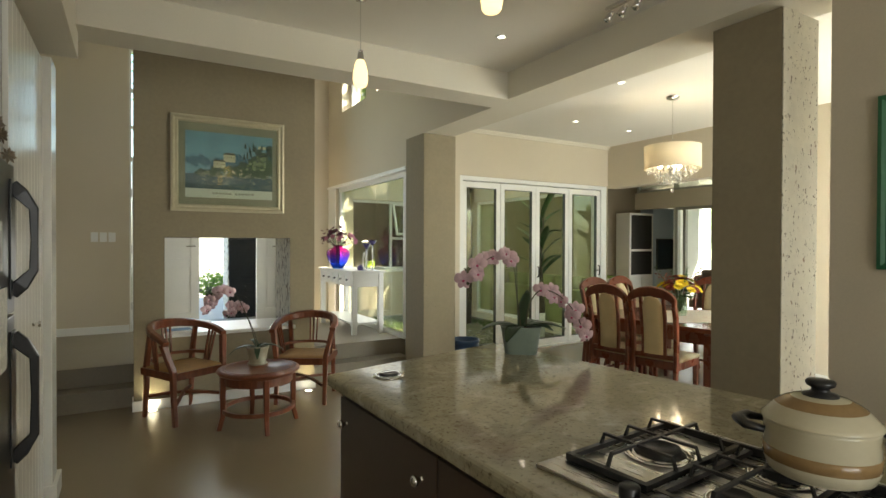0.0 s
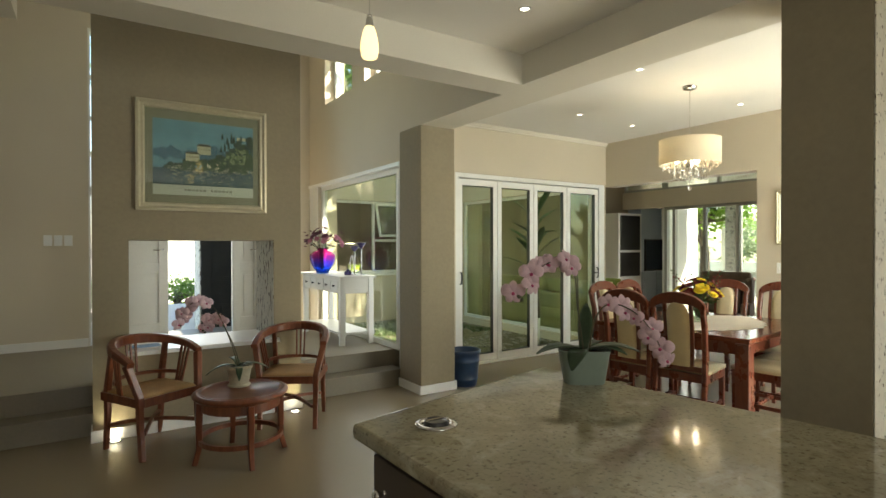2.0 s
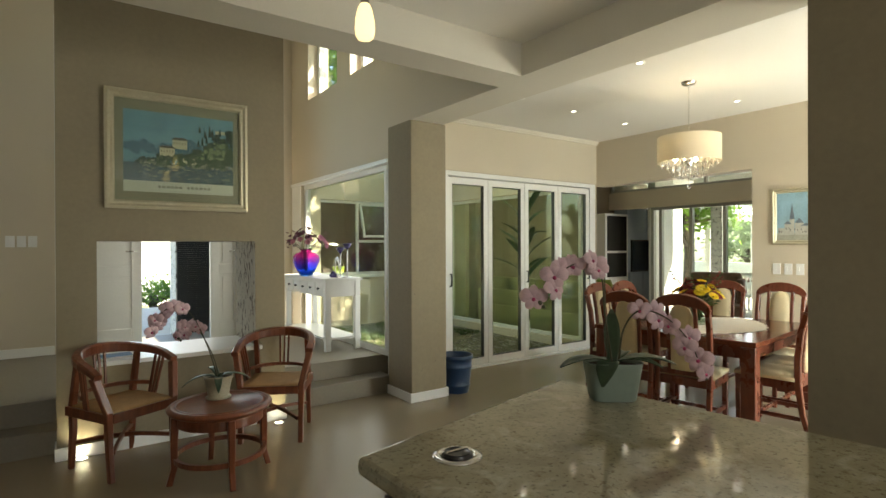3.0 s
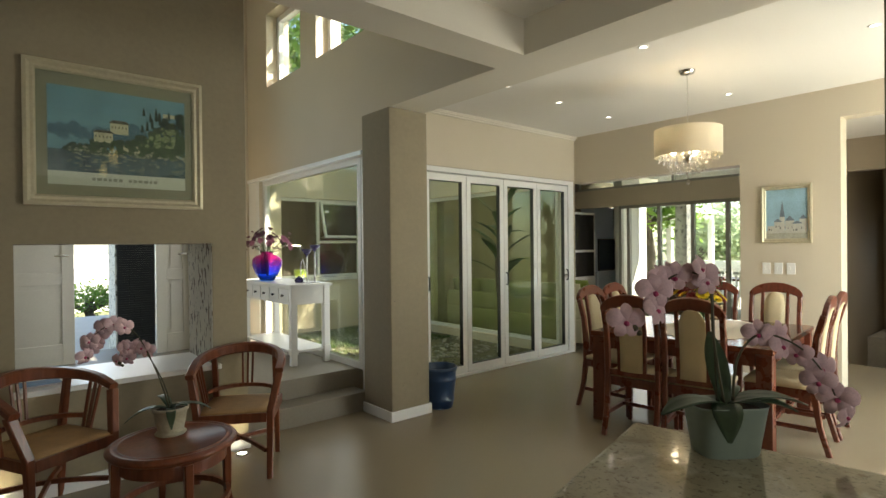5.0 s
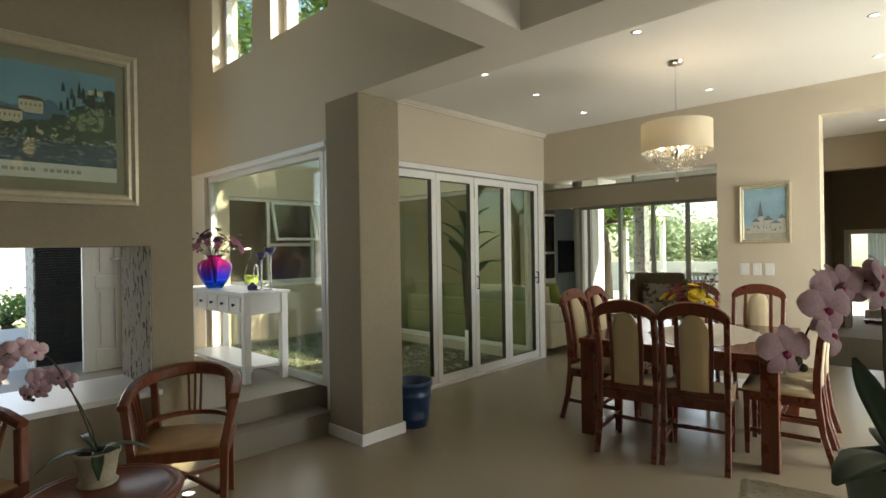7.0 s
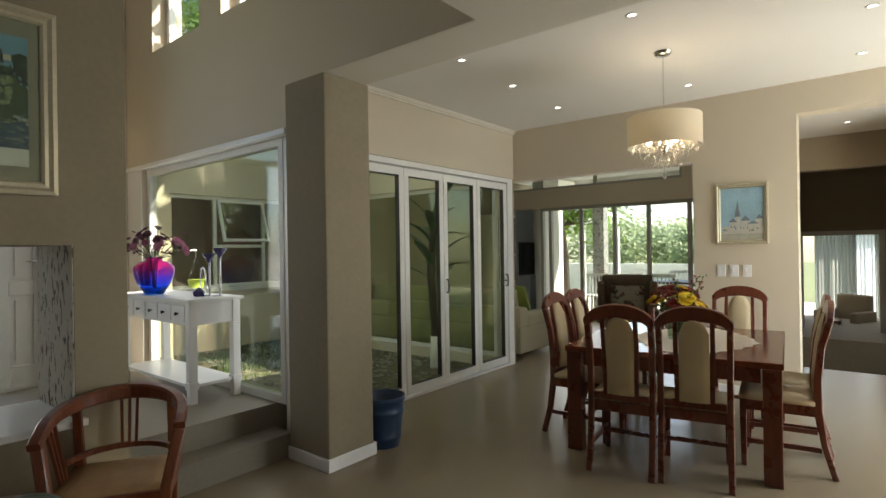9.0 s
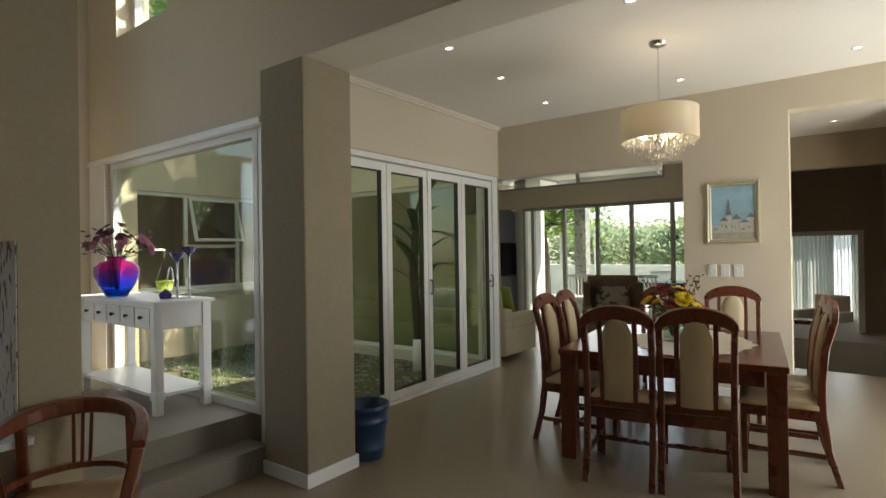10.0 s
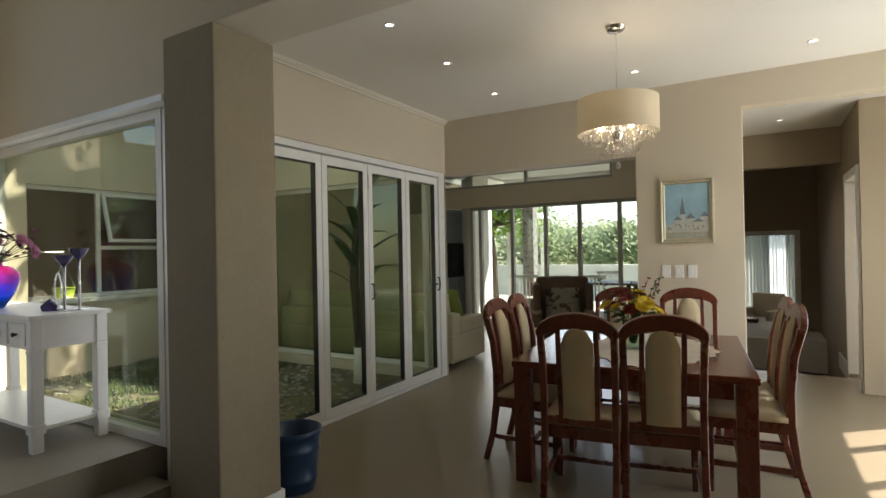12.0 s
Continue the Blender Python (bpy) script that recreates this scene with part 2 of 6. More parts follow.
# ---- structure ----
CEIL_D, CEIL_K, CEIL_H, LAND = 2.89, 2.82, 4.75, 0.33
structure("ground", boxes((-60, 70, -60, 80, -0.6, -0.5)), material("dry_lawn", (0.16, 0.17, 0.07), 0.9, vary=0.3, scale=0.8, fine=12))
structure("floor", boxes((-1.6, 6.9, -2.6, 6.62, -0.3, 0.0)), SCREED, "polished beige screed floor")
structure("floor_living", boxes((6.9, 10.9, 4.4, 9.7, -0.3, -0.002), (10.9, 12.9, 8.5, 9.7, -0.3, -0.002)), SCREED, "polished beige screed floor of the living room")
structure("floor_passage", boxes((6.9, 8.3, 1.0, 4.4, -0.3, -0.002)), SCREED, "polished beige passage floor")
structure("step_lower", boxes((-1.6, 3.06, 6.25, 6.49, 0.0, LAND / 2)), STEP, "grey-brown lower step up to the entrance hall")
structure("step_upper", boxes((-1.6, 3.30, 6.475, 9.2, -0.2, LAND)), STEP, "grey-brown raised entrance landing")

structure("ceiling_dining", boxes((3.3, 6.75, 1.4, 6.7, CEIL_D, CEIL_D + 0.12)), CEIL)
structure("ceiling_kitchen", boxes((-1.6, 3.2, -2.6, 4.45, CEIL_K, CEIL_K + 0.12)), CEIL)
structure("ceiling_hall", boxes((-1.6, 3.3, 4.4, 9.3, CEIL_H, CEIL_H + 0.15)), CEIL)
structure("ceiling_living", boxes((6.75, 10.9, 4.3, 9.7, 2.95, 3.1), (10.9, 12.9, 8.45, 9.7, 2.95, 3.1)), CEIL)
structure("ceiling_passage", boxes((6.75, 12.2, 1.4, 4.4, 2.76, 2.88)), CEIL)

structure("beam_kitchen", boxes((3.0, 3.4, -0.4, 4.62, 2.60, 3.0)), BEAM, "cream plastered ceiling beam")
structure("beam_dining", boxes((3.045, 3.4, 4.62, 6.54, 2.60, 3.0)), BEAM, "cream plastered ceiling beam")
structure("beam_hall", boxes((-1.6, 3.0, 4.34, 4.62, 2.60, 3.0)), BEAM, "cream plastered beam across the hall")
structure("wall_hall_upper", boxes((-1.6, 3.06, 4.42, 4.60, 3.0, CEIL_H)), WALL)
structure("pillar", boxes((3.025, 3.42, 5.815, 6.24, 0.0, 2.60), soft=0.012), KHAKI, "khaki plastered square pillar with white skirting")
structure("column_kitchen", boxes((3.12, 3.465, 2.295, 2.655, 0.0, 2.60), soft=0.006), KHAKI, "khaki plastered kitchen column with one pitted side")
structure("column_side", boxes((3.125, 3.46, 2.289, 2.293, 0.0, 2.60)), PITTED, "pitted white plaster side of the column")
structure("wall_window", boxes((3.04, 3.32, 4.62, 6.20, 2.603, CEIL_H), (3.04, 3.32, 6.20, 9.2, 2.302, 3.35), (3.04, 3.32, 6.20, 9.2, 4.20, CEIL_H),
    (3.04, 3.32, 8.36, 9.2, 3.35, 4.20), (3.04, 3.32, 7.105, 7.46, 3.35, 4.20),
    (3.04, 3.32, 8.64, 9.2, -0.5, 2.302), (3.302, 3.32, 6.24, 8.64, -0.5, LAND)), WALL, "cream wall above the hall window")
# the freestanding wall with its opening
FX0, FX1, FY0, FY1 = 0.387, 1.935, 6.07, 6.64
HX0, HX1, HZ0, HZ1 = 0.618, 1.698, 0.64, 1.482
structure("wall_fin", boxes((FX0, HX0, FY0, FY1, 0, CEIL_H), (HX1, FX1, FY0, FY1, 0, CEIL_H), (HX0, HX1, FY0, FY1, 0, HZ0), (HX0, HX1, FY0, FY1, HZ1, CEIL_H)),
    KHAKI, "khaki plastered freestanding wall with a square opening")
structure("opening_side", boxes((HX1 - 0.006, HX1 - 0.002, FY0 + 0.003, FY1, HZ0, HZ1)), PITTED_OLD, "pitted white plaster side of the opening")
structure("opening_sill", boxes((HX0 - 0.02, HX1 + 0.04, FY0 - 0.05, FY1, HZ0 - 0.03, HZ0 + 0.004), soft=0.006), WHITE, "white sill of the wall opening")
# folding-door wall
structure("wall_courtyard", boxes((3.40, 3.93, 6.54, 6.76, 0, 2.30), (3.32, 6.75, 6.54, 6.76, 2.30, 3.0), (6.545, 6.55, 6.54, 6.76, 0, 2.30)), WALL, "cream wall above the folding doors")
# far wall with opening and passage
structure("wall_far", boxes((6.55, 6.75, 4.455, 6.54, 2.27, 3.0), (6.55, 6.75, 3.58, 4.455, 0, 3.0), (6.55, 6.75, 1.55, 3.58, 2.61, 3.0)), WALL, "cream wall between dining room and living room")
structure("wall_passage_left", boxes((6.75, 12.0, 4.25, 4.40, -0.5, 2.95)), SHADED_WALL, "cream passage wall")
structure("wall_passage_right", boxes((8.55, 12.0, 2.45, 2.65, -0.5, 2.8), (7.6, 8.55, 2.45, 2.65, 2.1, 2.8), (7.6, 7.7, 2.45, 2.65, 0, 2.1)), SHADED_WALL, "cream passage wall with a doorway")
structure("beam_passage", boxes((8.9, 9.05, 2.65, 4.25, 2.35, 2.76)), SHADED_WALL)
structure("wall_passage_end", boxes((12.0, 12.2, -0.1, 2.98, -0.5, 2.8), (12.0, 12.2, 2.98, 4.02, 1.57, 2.8), (12.0, 12.2, 4.02, 5.4, -0.5, 2.8)), SHADED_WALL)
structure("floor_lounge", boxes((8.3, 14.7, 0.0, 5.4, -0.6, -0.5)), material("blue_grey_carpet", (0.24, 0.25, 0.28), 0.95, vary=0.1, fine=200, bump=0.3))
# living room shell
structure("wall_living_north", boxes((6.75, 11.85, 9.5, 9.7, 0, 2.95), (11.85, 12.5, 9.5, 9.7, 0, 0.9), (11.85, 12.5, 9.5, 9.7, 2.25, 2.95), (12.5, 12.9, 9.5, 9.7, 0, 2.95), (12.7, 12.9, 9.1, 9.5, 0, 2.95)), material("taupe_wall_paint", (0.30, 0.25, 0.18), 0.8, vary=0.05, scale=1.5), "taupe living room wall")
structure("wall_alcove", boxes((10.9, 11.6, 8.45, 8.6, 0, 2.95), (11.5, 11.6, 8.6, 9.0, 0, 2.95), (11.6, 12.9, 9.0, 9.1, 0, 2.95)), WHITE, "white plastered wall beside the sliding doors")
structure("wall_living_east", boxes((10.7, 10.9, 4.4, 9.5, 2.26, 2.64), (10.7, 10.9, 4.4, 9.5, 2.94, 3.0), (10.7, 10.9, 4.4, 5.645, 2.64, 2.94)), WALL, "beige lintel over the sliding doors")
# kitchen shell
structure("wall_kitchen_east", boxes((3.03, 3.25, -2.6, 2.04, 0, 2.9)), WALL, "cream kitchen wall")
structure("wall_kitchen_south", boxes((-1.6, 3.25, -2.6, -2.4, 0, 2.9)), WALL)
structure("wall_kitchen_west", boxes((-1.6, -0.72, -2.6, 4.82, 0, 2.9)), WALL)
structure("wall_hall_west", boxes((-1.6, -1.45, 4.8, 9.2, 0, CEIL_H)), WALL)
structure("wall_hall_north", boxes((-1.6, 0.355, 8.5, 8.7, 0, CEIL_H), (0.355, 2.3, 8.5, 8.7, 3.85, CEIL_H), (2.3, 3.26, 8.98, 9.2, 0, CEIL_H), (2.2, 2.4, 8.5, 9.2, 0, CEIL_H)), WALL, "cream entrance hall wall")
# dining room's sunny side
structure("wall_dining_south", boxes((3.25, 7.6, 1.4, 1.55, 2.35, 3.0), (3.25, 4.6, 1.4, 1.55, 0, 2.35), (7.6, 7.8, 1.4, 2.45, 0, 2.9)), WALL)
# ---- more materials ----
RED = wood("red_mahogany", (0.11, 0.028, 0.014), (0.155, 0.042, 0.021), 0.28)
TEAK = wood("orange_teak", (0.135, 0.038, 0.016), (0.20, 0.060, 0.026), 0.30)
CREAM = material("cream_upholstery", (0.52, 0.43, 0.27), 0.9, vary=0.08, scale=10, fine=300, bump=0.25)
CANE = material("woven_cane", (0.45, 0.28, 0.13), 0.7, vary=0.2, scale=20, fine=250, bump=0.4)
STEEL = material("brushed_steel", (0.55, 0.54, 0.52), 0.28, metal=1.0, vary=0.06, fine=200, bump=0.03, stretch=(1, 12, 1))
CHROME = material("polished_chrome", (0.75, 0.75, 0.74), 0.10, metal=1.0, vary=0.02, bump=0.0)
IRON = material("black_cast_iron", (0.02, 0.02, 0.02), 0.45, vary=0.2, fine=150, bump=0.15)
BLACK = material("black_plastic", (0.015, 0.015, 0.016), 0.3, vary=0.1, bump=0.02)
DARKCAB = material("dark_cabinet_lacquer", (0.075, 0.052, 0.04), 0.4, vary=0.08, scale=5, bump=0.03)
LEAF = material("orchid_leaf", (0.028, 0.055, 0.024), 0.45, vary=0.25, scale=8, fine=60, bump=0.08)
STEM = material("dark_plant_stem", (0.06, 0.055, 0.025), 0.6, vary=0.2)
PETAL = material("pink_orchid_petal", (0.62, 0.43, 0.46), 0.6, vary=0.28, scale=70, fine=260, random_each=0.4)
LIP = material("crimson_orchid_lip", (0.42, 0.05, 0.14), 0.5, vary=0.2)
SOIL = material("potting_bark", (0.06, 0.04, 0.025), 0.95, vary=0.4, scale=60, fine=150, bump=0.8)
MINT = material("mint_enamel", (0.22, 0.275, 0.23), 0.45, vary=0.06, scale=6, bump=0.04)
SHADE = material("cream_fabric_shade", (0.80, 0.74, 0.60), 0.9, vary=0.04, fine=300, bump=0.1)
sn, sl = SHADE.node_tree.nodes, SHADE.node_tree.links
tr, sm = sn.new("ShaderNodeBsdfTranslucent"), sn.new("ShaderNodeMixShader")
tr.inputs["Color"].default_value = (0.85, 0.80, 0.68, 1)
sm.inputs["Fac"].default_value = 0.45
sl.new(sn["Principled BSDF"].outputs["BSDF"], sm.inputs[1])
sl.new(tr.outputs["BSDF"], sm.inputs[2])
sl.new(sm.outputs["Shader"], sn["Material Output"].inputs["Surface"])
BULB = glow("warm_bulb", (1.0, 0.82, 0.55), 6.0)
SPOT = glow("downlight_lens", (1.0, 0.93, 0.80), 3.0)
CRYSTAL = bpy.data.materials.new("cut_crystal")
CRYSTAL.use_nodes = True
cb = CRYSTAL.node_tree.nodes["Principled BSDF"]
cb.inputs["Transmission Weight"].default_value, cb.inputs["Roughness"].default_value, cb.inputs["IOR"].default_value = 1.0, 0.02, 1.52
NAVY = material("blue_glazed_ceramic", (0.018, 0.045, 0.10), 0.3, vary=0.25, scale=8, fine=60, bump=0.05)


def plate(bm, pts, thick=0.0):
    """A flat face through pts (and its back, thick away along its normal)."""
    f = bm.faces.new([bm.verts.new(p) for p in pts])
    if thick:
        r = bmesh.ops.extrude_face_region(bm, geom=[f])
        f.normal_update()
        bmesh.ops.translate(bm, verts=[v for v in r["geom"] if isinstance(v, bmesh.types.BMVert)], vec=f.normal * thick)
    return bm


def cushion(x0, x1, y0, y1, z0, z1, puff=0.02, n=6):
    """A padded slab with a domed top."""
    bm = bmesh.new()
    g = [[bm.verts.new((x0 + (x1 - x0) * i / n, y0 + (y1 - y0) * j / n, z1 + puff * (1 - (2 * i / n - 1) ** 4) * (1 - (2 * j / n - 1) ** 4))) for j in range(n + 1)] for i in range(n + 1)]
    for i in range(n):
        for j in range(n):
            bm.faces.new((g[i][j], g[i + 1][j], g[i + 1][j + 1], g[i][j + 1]))
    r = bmesh.ops.extrude_edge_only(bm, edges=[e for e in bm.edges if e.is_boundary])
    low = [v for v in r["geom"] if isinstance(v, bmesh.types.BMVert)]
    for v in low:
        v.co.z = z0
    bmesh.ops.holes_fill(bm, edges=[e for e in bm.edges if e.is_boundary])
    bmesh.ops.recalc_face_normals(bm, faces=bm.faces[:])
    return bm


# ---- dining room ----
def dining_chair():
    c = thing("dining_chair", "red mahogany high-backed dining chair with cream upholstered seat and back panel", "chair", group="chairs round the dining table")
    part("seat", cushion(-0.19, 0.22, -0.21, 0.21, 0.435, 0.465, 0.022), CREAM, c, "cream upholstered seat", True)
    part("seat_frame", boxes((-0.2, 0.215, -0.205, -0.175, 0.37, 0.437), (-0.2, 0.215, 0.175, 0.205, 0.37, 0.437), (0.185, 0.215, -0.174, 0.174, 0.37, 0.437), (-0.2, -0.17, -0.174, 0.174, 0.37, 0.437)), RED, c)
    side = [(-0.29, 0.0), (-0.235, 0.2), (-0.205, 0.42), (-0.205, 0.6), (-0.225, 0.8), (-0.265, 0.95)]
    for s in (-1, 1):
        part("back_post", sweep([(x, s * (0.19 if z < 0.5 else 0.19 + 0.008 * (z - 0.5)), z) for x, z in side], 0.036, [0.034, 0.036, 0.046, 0.044, 0.042, 0.042], up=(1, 0, 0), soft=0.3), RED, c)
        part("leg", sweep([(0.195, s * 0.185, 0.0), (0.195, s * 0.185, 0.4)], [0.03, 0.042], [0.03, 0.042], up=(1, 0, 0), soft=0.2), RED, c)
        part("stretcher", boxes((-0.22, 0.18, s * 0.185 - 0.009, s * 0.185 + 0.009, 0.15, 0.18)), RED, c)
        slat = [(-0.21, s * 0.095, 0.47), (-0.21, s * 0.098, 0.6), (-0.228, s * 0.102, 0.8), (-0.262, s * 0.10, 0.985)]
        part("back_slat", sweep(slat, 0.026, 0.026, up=(1, 0, 0), soft=0.25), RED, c)
    part("stretcher", boxes((0.03, 0.05, -0.176, 0.176, 0.16, 0.185)), RED, c)
    part("back_rail", boxes((-0.222, -0.194, -0.17, 0.17, 0.455, 0.495)), RED, c)
    arch = [(-0.268 - 0.012 * math.cos(radians(a)), 0.196 * math.sin(radians(a)), 0.945 + 0.085 * math.cos(radians(a))) for a in range(-90, 91, 15)]
    part("top_rail", sweep(arch, [0.045, 0.055, 0.065, 0.075, 0.082, 0.088, 0.09, 0.088, 0.082, 0.075, 0.065, 0.055, 0.045], 0.034, up=(1, 0, 0.2), soft=0.25), RED, c)
    bm = bmesh.new()
    rows = []
    prof = [(-0.208, 0.49), (-0.208, 0.6), (-0.217, 0.7), (-0.228, 0.8), (-0.246, 0.9), (-0.262, 0.96), (-0.268, 0.975), (-0.272, 0.99)]
    for i, (x, z) in enumerate(prof):
        w = 0.084 if i < 5 else 0.084 * math.sqrt(max(0.05, 1 - ((z - 0.88) / 0.113) ** 2))
        rows.append([bm.verts.new((x + d * (0.016 + 0.012 * (1 - abs(k) ** 2)), w * k, z)) for d, k in ((1, -1), (1, -0.5), (1, 0), (1, 0.5), (1, 1), (-1, 1), (-1, 0.5), (-1, 0), (-1, -0.5), (-1, -1))])
    for a, b in zip(rows, rows[1:]):
        for k in range(10):
            bm.faces.new((a[k], a[(k + 1) % 10], b[(k + 1) % 10], b[k]))
    bm.faces.new(rows[0][::-1])
    bm.faces.new(rows[-1])
    part("backrest", bm, CREAM, c, "cream upholstered back panel with arched top", True)
    return c


TC, TROT = (5.09, 4.20), 6.0


def at_table(u, v, turn):
    m = pose(TC[0], TC[1], 0, 0, 0, TROT)
    return m @ pose(u, v, 0, 0, 0, turn)


CHAIRS = [(4.37, 4.35, 8), (4.46, 3.95, 12), (4.755, 4.80, -88), (5.20, 4.83, -86), (4.95, 3.56, 97), (5.395, 3.60, 96), (5.77, 4.47, 187), (5.82, 3.95, 186)]
first = dining_chair()
first.matrix_basis = pose(CHAIRS[0][0], CHAIRS[0][1], 0, 0, 0, CHAIRS[0][2])
for x, y, turn in CHAIRS[1:]:
    copy_thing(first, pose(x, y, 0, 0, 0, turn))

dt = thing("dining_table", "red mahogany dining table with thick square legs", "table", at_table(0, 0, 0))
part("tabletop", boxes((-0.71, 0.71, -0.66, 0.66, 0.695, 0.735), soft=0.008), wood("red_mahogany_top", (0.115, 0.031, 0.015), (0.165, 0.047, 0.023), 0.16, along=(0.1, 1, 1)), dt)
for y in (-0.60, 0.60):
    part("apron", boxes((-0.59, 0.59, y - 0.012, y + 0.012, 0.60, 0.694)), RED, dt)
for x in (-0.65, 0.65):
    part("apron", boxes((x - 0.012, x + 0.012, -0.54, 0.54, 0.60, 0.694)), RED, dt)
    for y in (-0.60, 0.60):
        part("leg", boxes((x - 0.05, x + 0.05, y - 0.05, y + 0.05, 0.0, 0.694), soft=0.006), RED, dt)

# lace runner on the table
bm = bmesh.new()
ring = []
for i in range(96):
    a = 2 * math.pi * i / 96
    k = (abs(math.cos(a)) ** 1.5 + abs(math.sin(a)) ** 1.5) ** (-1 / 1.5)
    ring.append(bm.verts.new(((0.64 + 0.014 * math.cos(a * 24)) * k * math.cos(a), (0.41 + 0.014 * math.cos(a * 24)) * k * math.sin(a), 0)))
f = bm.faces.new(ring)
ex = bmesh.ops.extrude_face_region(bm, geom=[f])
bmesh.ops.translate(bm, verts=[v for v in ex["geom"] if isinstance(v, bmesh.types.BMVert)], vec=(0, 0, 0.003))
LACE = speckled("white_lace_cloth", (0.72, 0.66, 0.58), (0.55, 0.30, 0.27), 45, 0.64, 0.9, (0.60, 0.50, 0.42))
cloth = part("lace_runner", bm, LACE, None, "", False, at_table(-0.02, -0.09, 0) @ pose(0, 0, 0.7365))
tagged(cloth, "scalloped white lace runner lying on the dining table", "tablecloth")

# flowers in a glass vase on the table
VASEGLASS = glass("green_tinted_glass", (0.80, 0.88, 0.80), 0.02)
fl = thing("flower_vase", "clear glass vase of yellow and dark red chrysanthemums on the table", "flowers", pose(5.00, 4.20, 0.7405) @ Matrix.Diagonal((1.42, 1.42, 1.2, 1)))
part("glass_vase", lathe([(0.0, 0.0), (0.042, 0.0), (0.05, 0.02), (0.052, 0.06), (0.045, 0.11), (0.05, 0.15), (0.056, 0.165), (0.051, 0.163), (0.042, 0.11), (0.047, 0.06), (0.045, 0.02), (0.0, 0.012)]), VASEGLASS, fl, "clear glass vase", True)
YEL = material("yellow_petals", (0.86, 0.62, 0.03), 0.6, vary=0.2, scale=60)
DRED = material("dark_red_petals", (0.22, 0.02, 0.015), 0.6, vary=0.3, scale=60)
STEMG = material("green_stems", (0.06, 0.11, 0.03), 0.6, vary=0.25)


def daisy(bm, centre, out, r, petals=18, layers=2):
    out = Vector(out).normalized()
    s = out.orthogonal().normalized()
    t = out.cross(s)
    c = Vector(centre)
    for k in range(layers):
        for i in range(petals):
            a = 2 * math.pi * (i + 0.5 * k) / petals
            d = math.cos(a) * s + math.sin(a) * t
            e = -math.sin(a) * s + math.cos(a) * t
            L = r * (1 - 0.25 * k)
            w = L * 0.2
            up = out * (0.25 * L + 0.3 * L * k)
            bm.faces.new([bm.verts.new(p) for p in (c, c + d * L * 0.6 + e * w + up * 0.7, c + d * L + up * 0.8, c + d * L * 0.6 - e * w + up * 0.7)])


rnd = random.Random(5)
for i in range(27):
    a, q = rnd.uniform(0, 6.28), rnd.uniform(0.02, 0.13)
    h = 0.30 - q * 0.55 + rnd.uniform(-0.02, 0.03)
    tip = (q * math.cos(a), q * math.sin(a), h)
    part("stem", tube([(0.01 * math.cos(a), 0.01 * math.sin(a), 0.03), (0.4 * tip[0], 0.4 * tip[1], 0.17), tip], 0.0022, 5), STEMG, fl)
    bm = bmesh.new()
    yellow = i % 2 == 0
    daisy(bm, tip, (tip[0] * 3, tip[1] * 3, 0.35), rnd.uniform(0.034, 0.046), 22, 4)
    part("bloom", bm, YEL if yellow else DRED, fl, "yellow chrysanthemum" if yellow else "dark red chrysanthemum")
for i in range(9):
    a = rnd.uniform(0, 6.28)
    d = Vector((math.cos(a), math.sin(a), 0))
    pts = [d * 0.02 + Vector((0, 0, 0.15)), d * 0.09 + Vector((0, 0, 0.27)), d * rnd.uniform(0.12, 0.19) + Vector((0, 0, rnd.uniform(0.33, 0.42)))]
    bm = tube(pts, 0.0015, 4)
    for k in range(9):
        p = pts[1].lerp(pts[2], k / 8) + Vector((rnd.uniform(-0.015, 0.015), rnd.uniform(-0.015, 0.015), rnd.uniform(-0.01, 0.01)))
        bmesh.ops.create_icosphere(bm, subdivisions=1, radius=0.006, matrix=Matrix.Translation(p))
    part("sprig", bm, DRED if i % 2 else STEMG, fl)
bm = bmesh.new()
for i in range(46):
    a, q, h = rnd.uniform(0, 6.28), rnd.uniform(0.02, 0.11), rnd.uniform(0.15, 0.25)
    c, d = Vector((q * math.cos(a), q * math.sin(a), h)), Vector((math.cos(a), math.sin(a), rnd.uniform(-0.3, 0.5))).normalized()
    e = d.orthogonal().normalized()
    bm.faces.new([bm.verts.new(p) for p in (c, c + d * 0.03 + e * 0.01, c + d * 0.055, c + d * 0.03 - e * 0.01)])
part("foliage", bm, STEMG, fl)

# chandelier
CX, CY = 4.965, 4.265
ch = thing("chandelier", "drum chandelier with cream fabric shade and hanging crystal drops", "ceiling lamp", pose(CX, CY, 2.885))
part("ceiling_rose", lathe([(0.0, 0.0), (0.062, 0.0), (0.062, -0.012), (0.05, -0.026), (0.012, -0.034), (0.0, -0.034)], 32), CHROME, ch, "chrome ceiling rose", True)
bm = bmesh.new()
for i in range(22):
    z = -0.04 - i * 0.0195
    p = [(0.006 * math.cos(q) * (i % 2), 0.006 * math.cos(q) * ((i + 1) % 2), z + 0.013 * math.sin(q)) for q in [k * math.pi / 4 for k in range(9)]]
    tube(p, 0.0016, 4, bm)
part("chain", bm, CHROME, ch, "chrome chain")
R0 = 0.262
part("shade", lathe([(R0, -0.485), (R0, -0.71), (R0 - 0.004, -0.71), (R0 - 0.004, -0.485), (R0, -0.485)], 64), SHADE, ch, "cream fabric drum shade", True)
part("diffuser", lathe([(0.0, -0.62), (R0 - 0.01, -0.62)], 48), SHADE, ch)
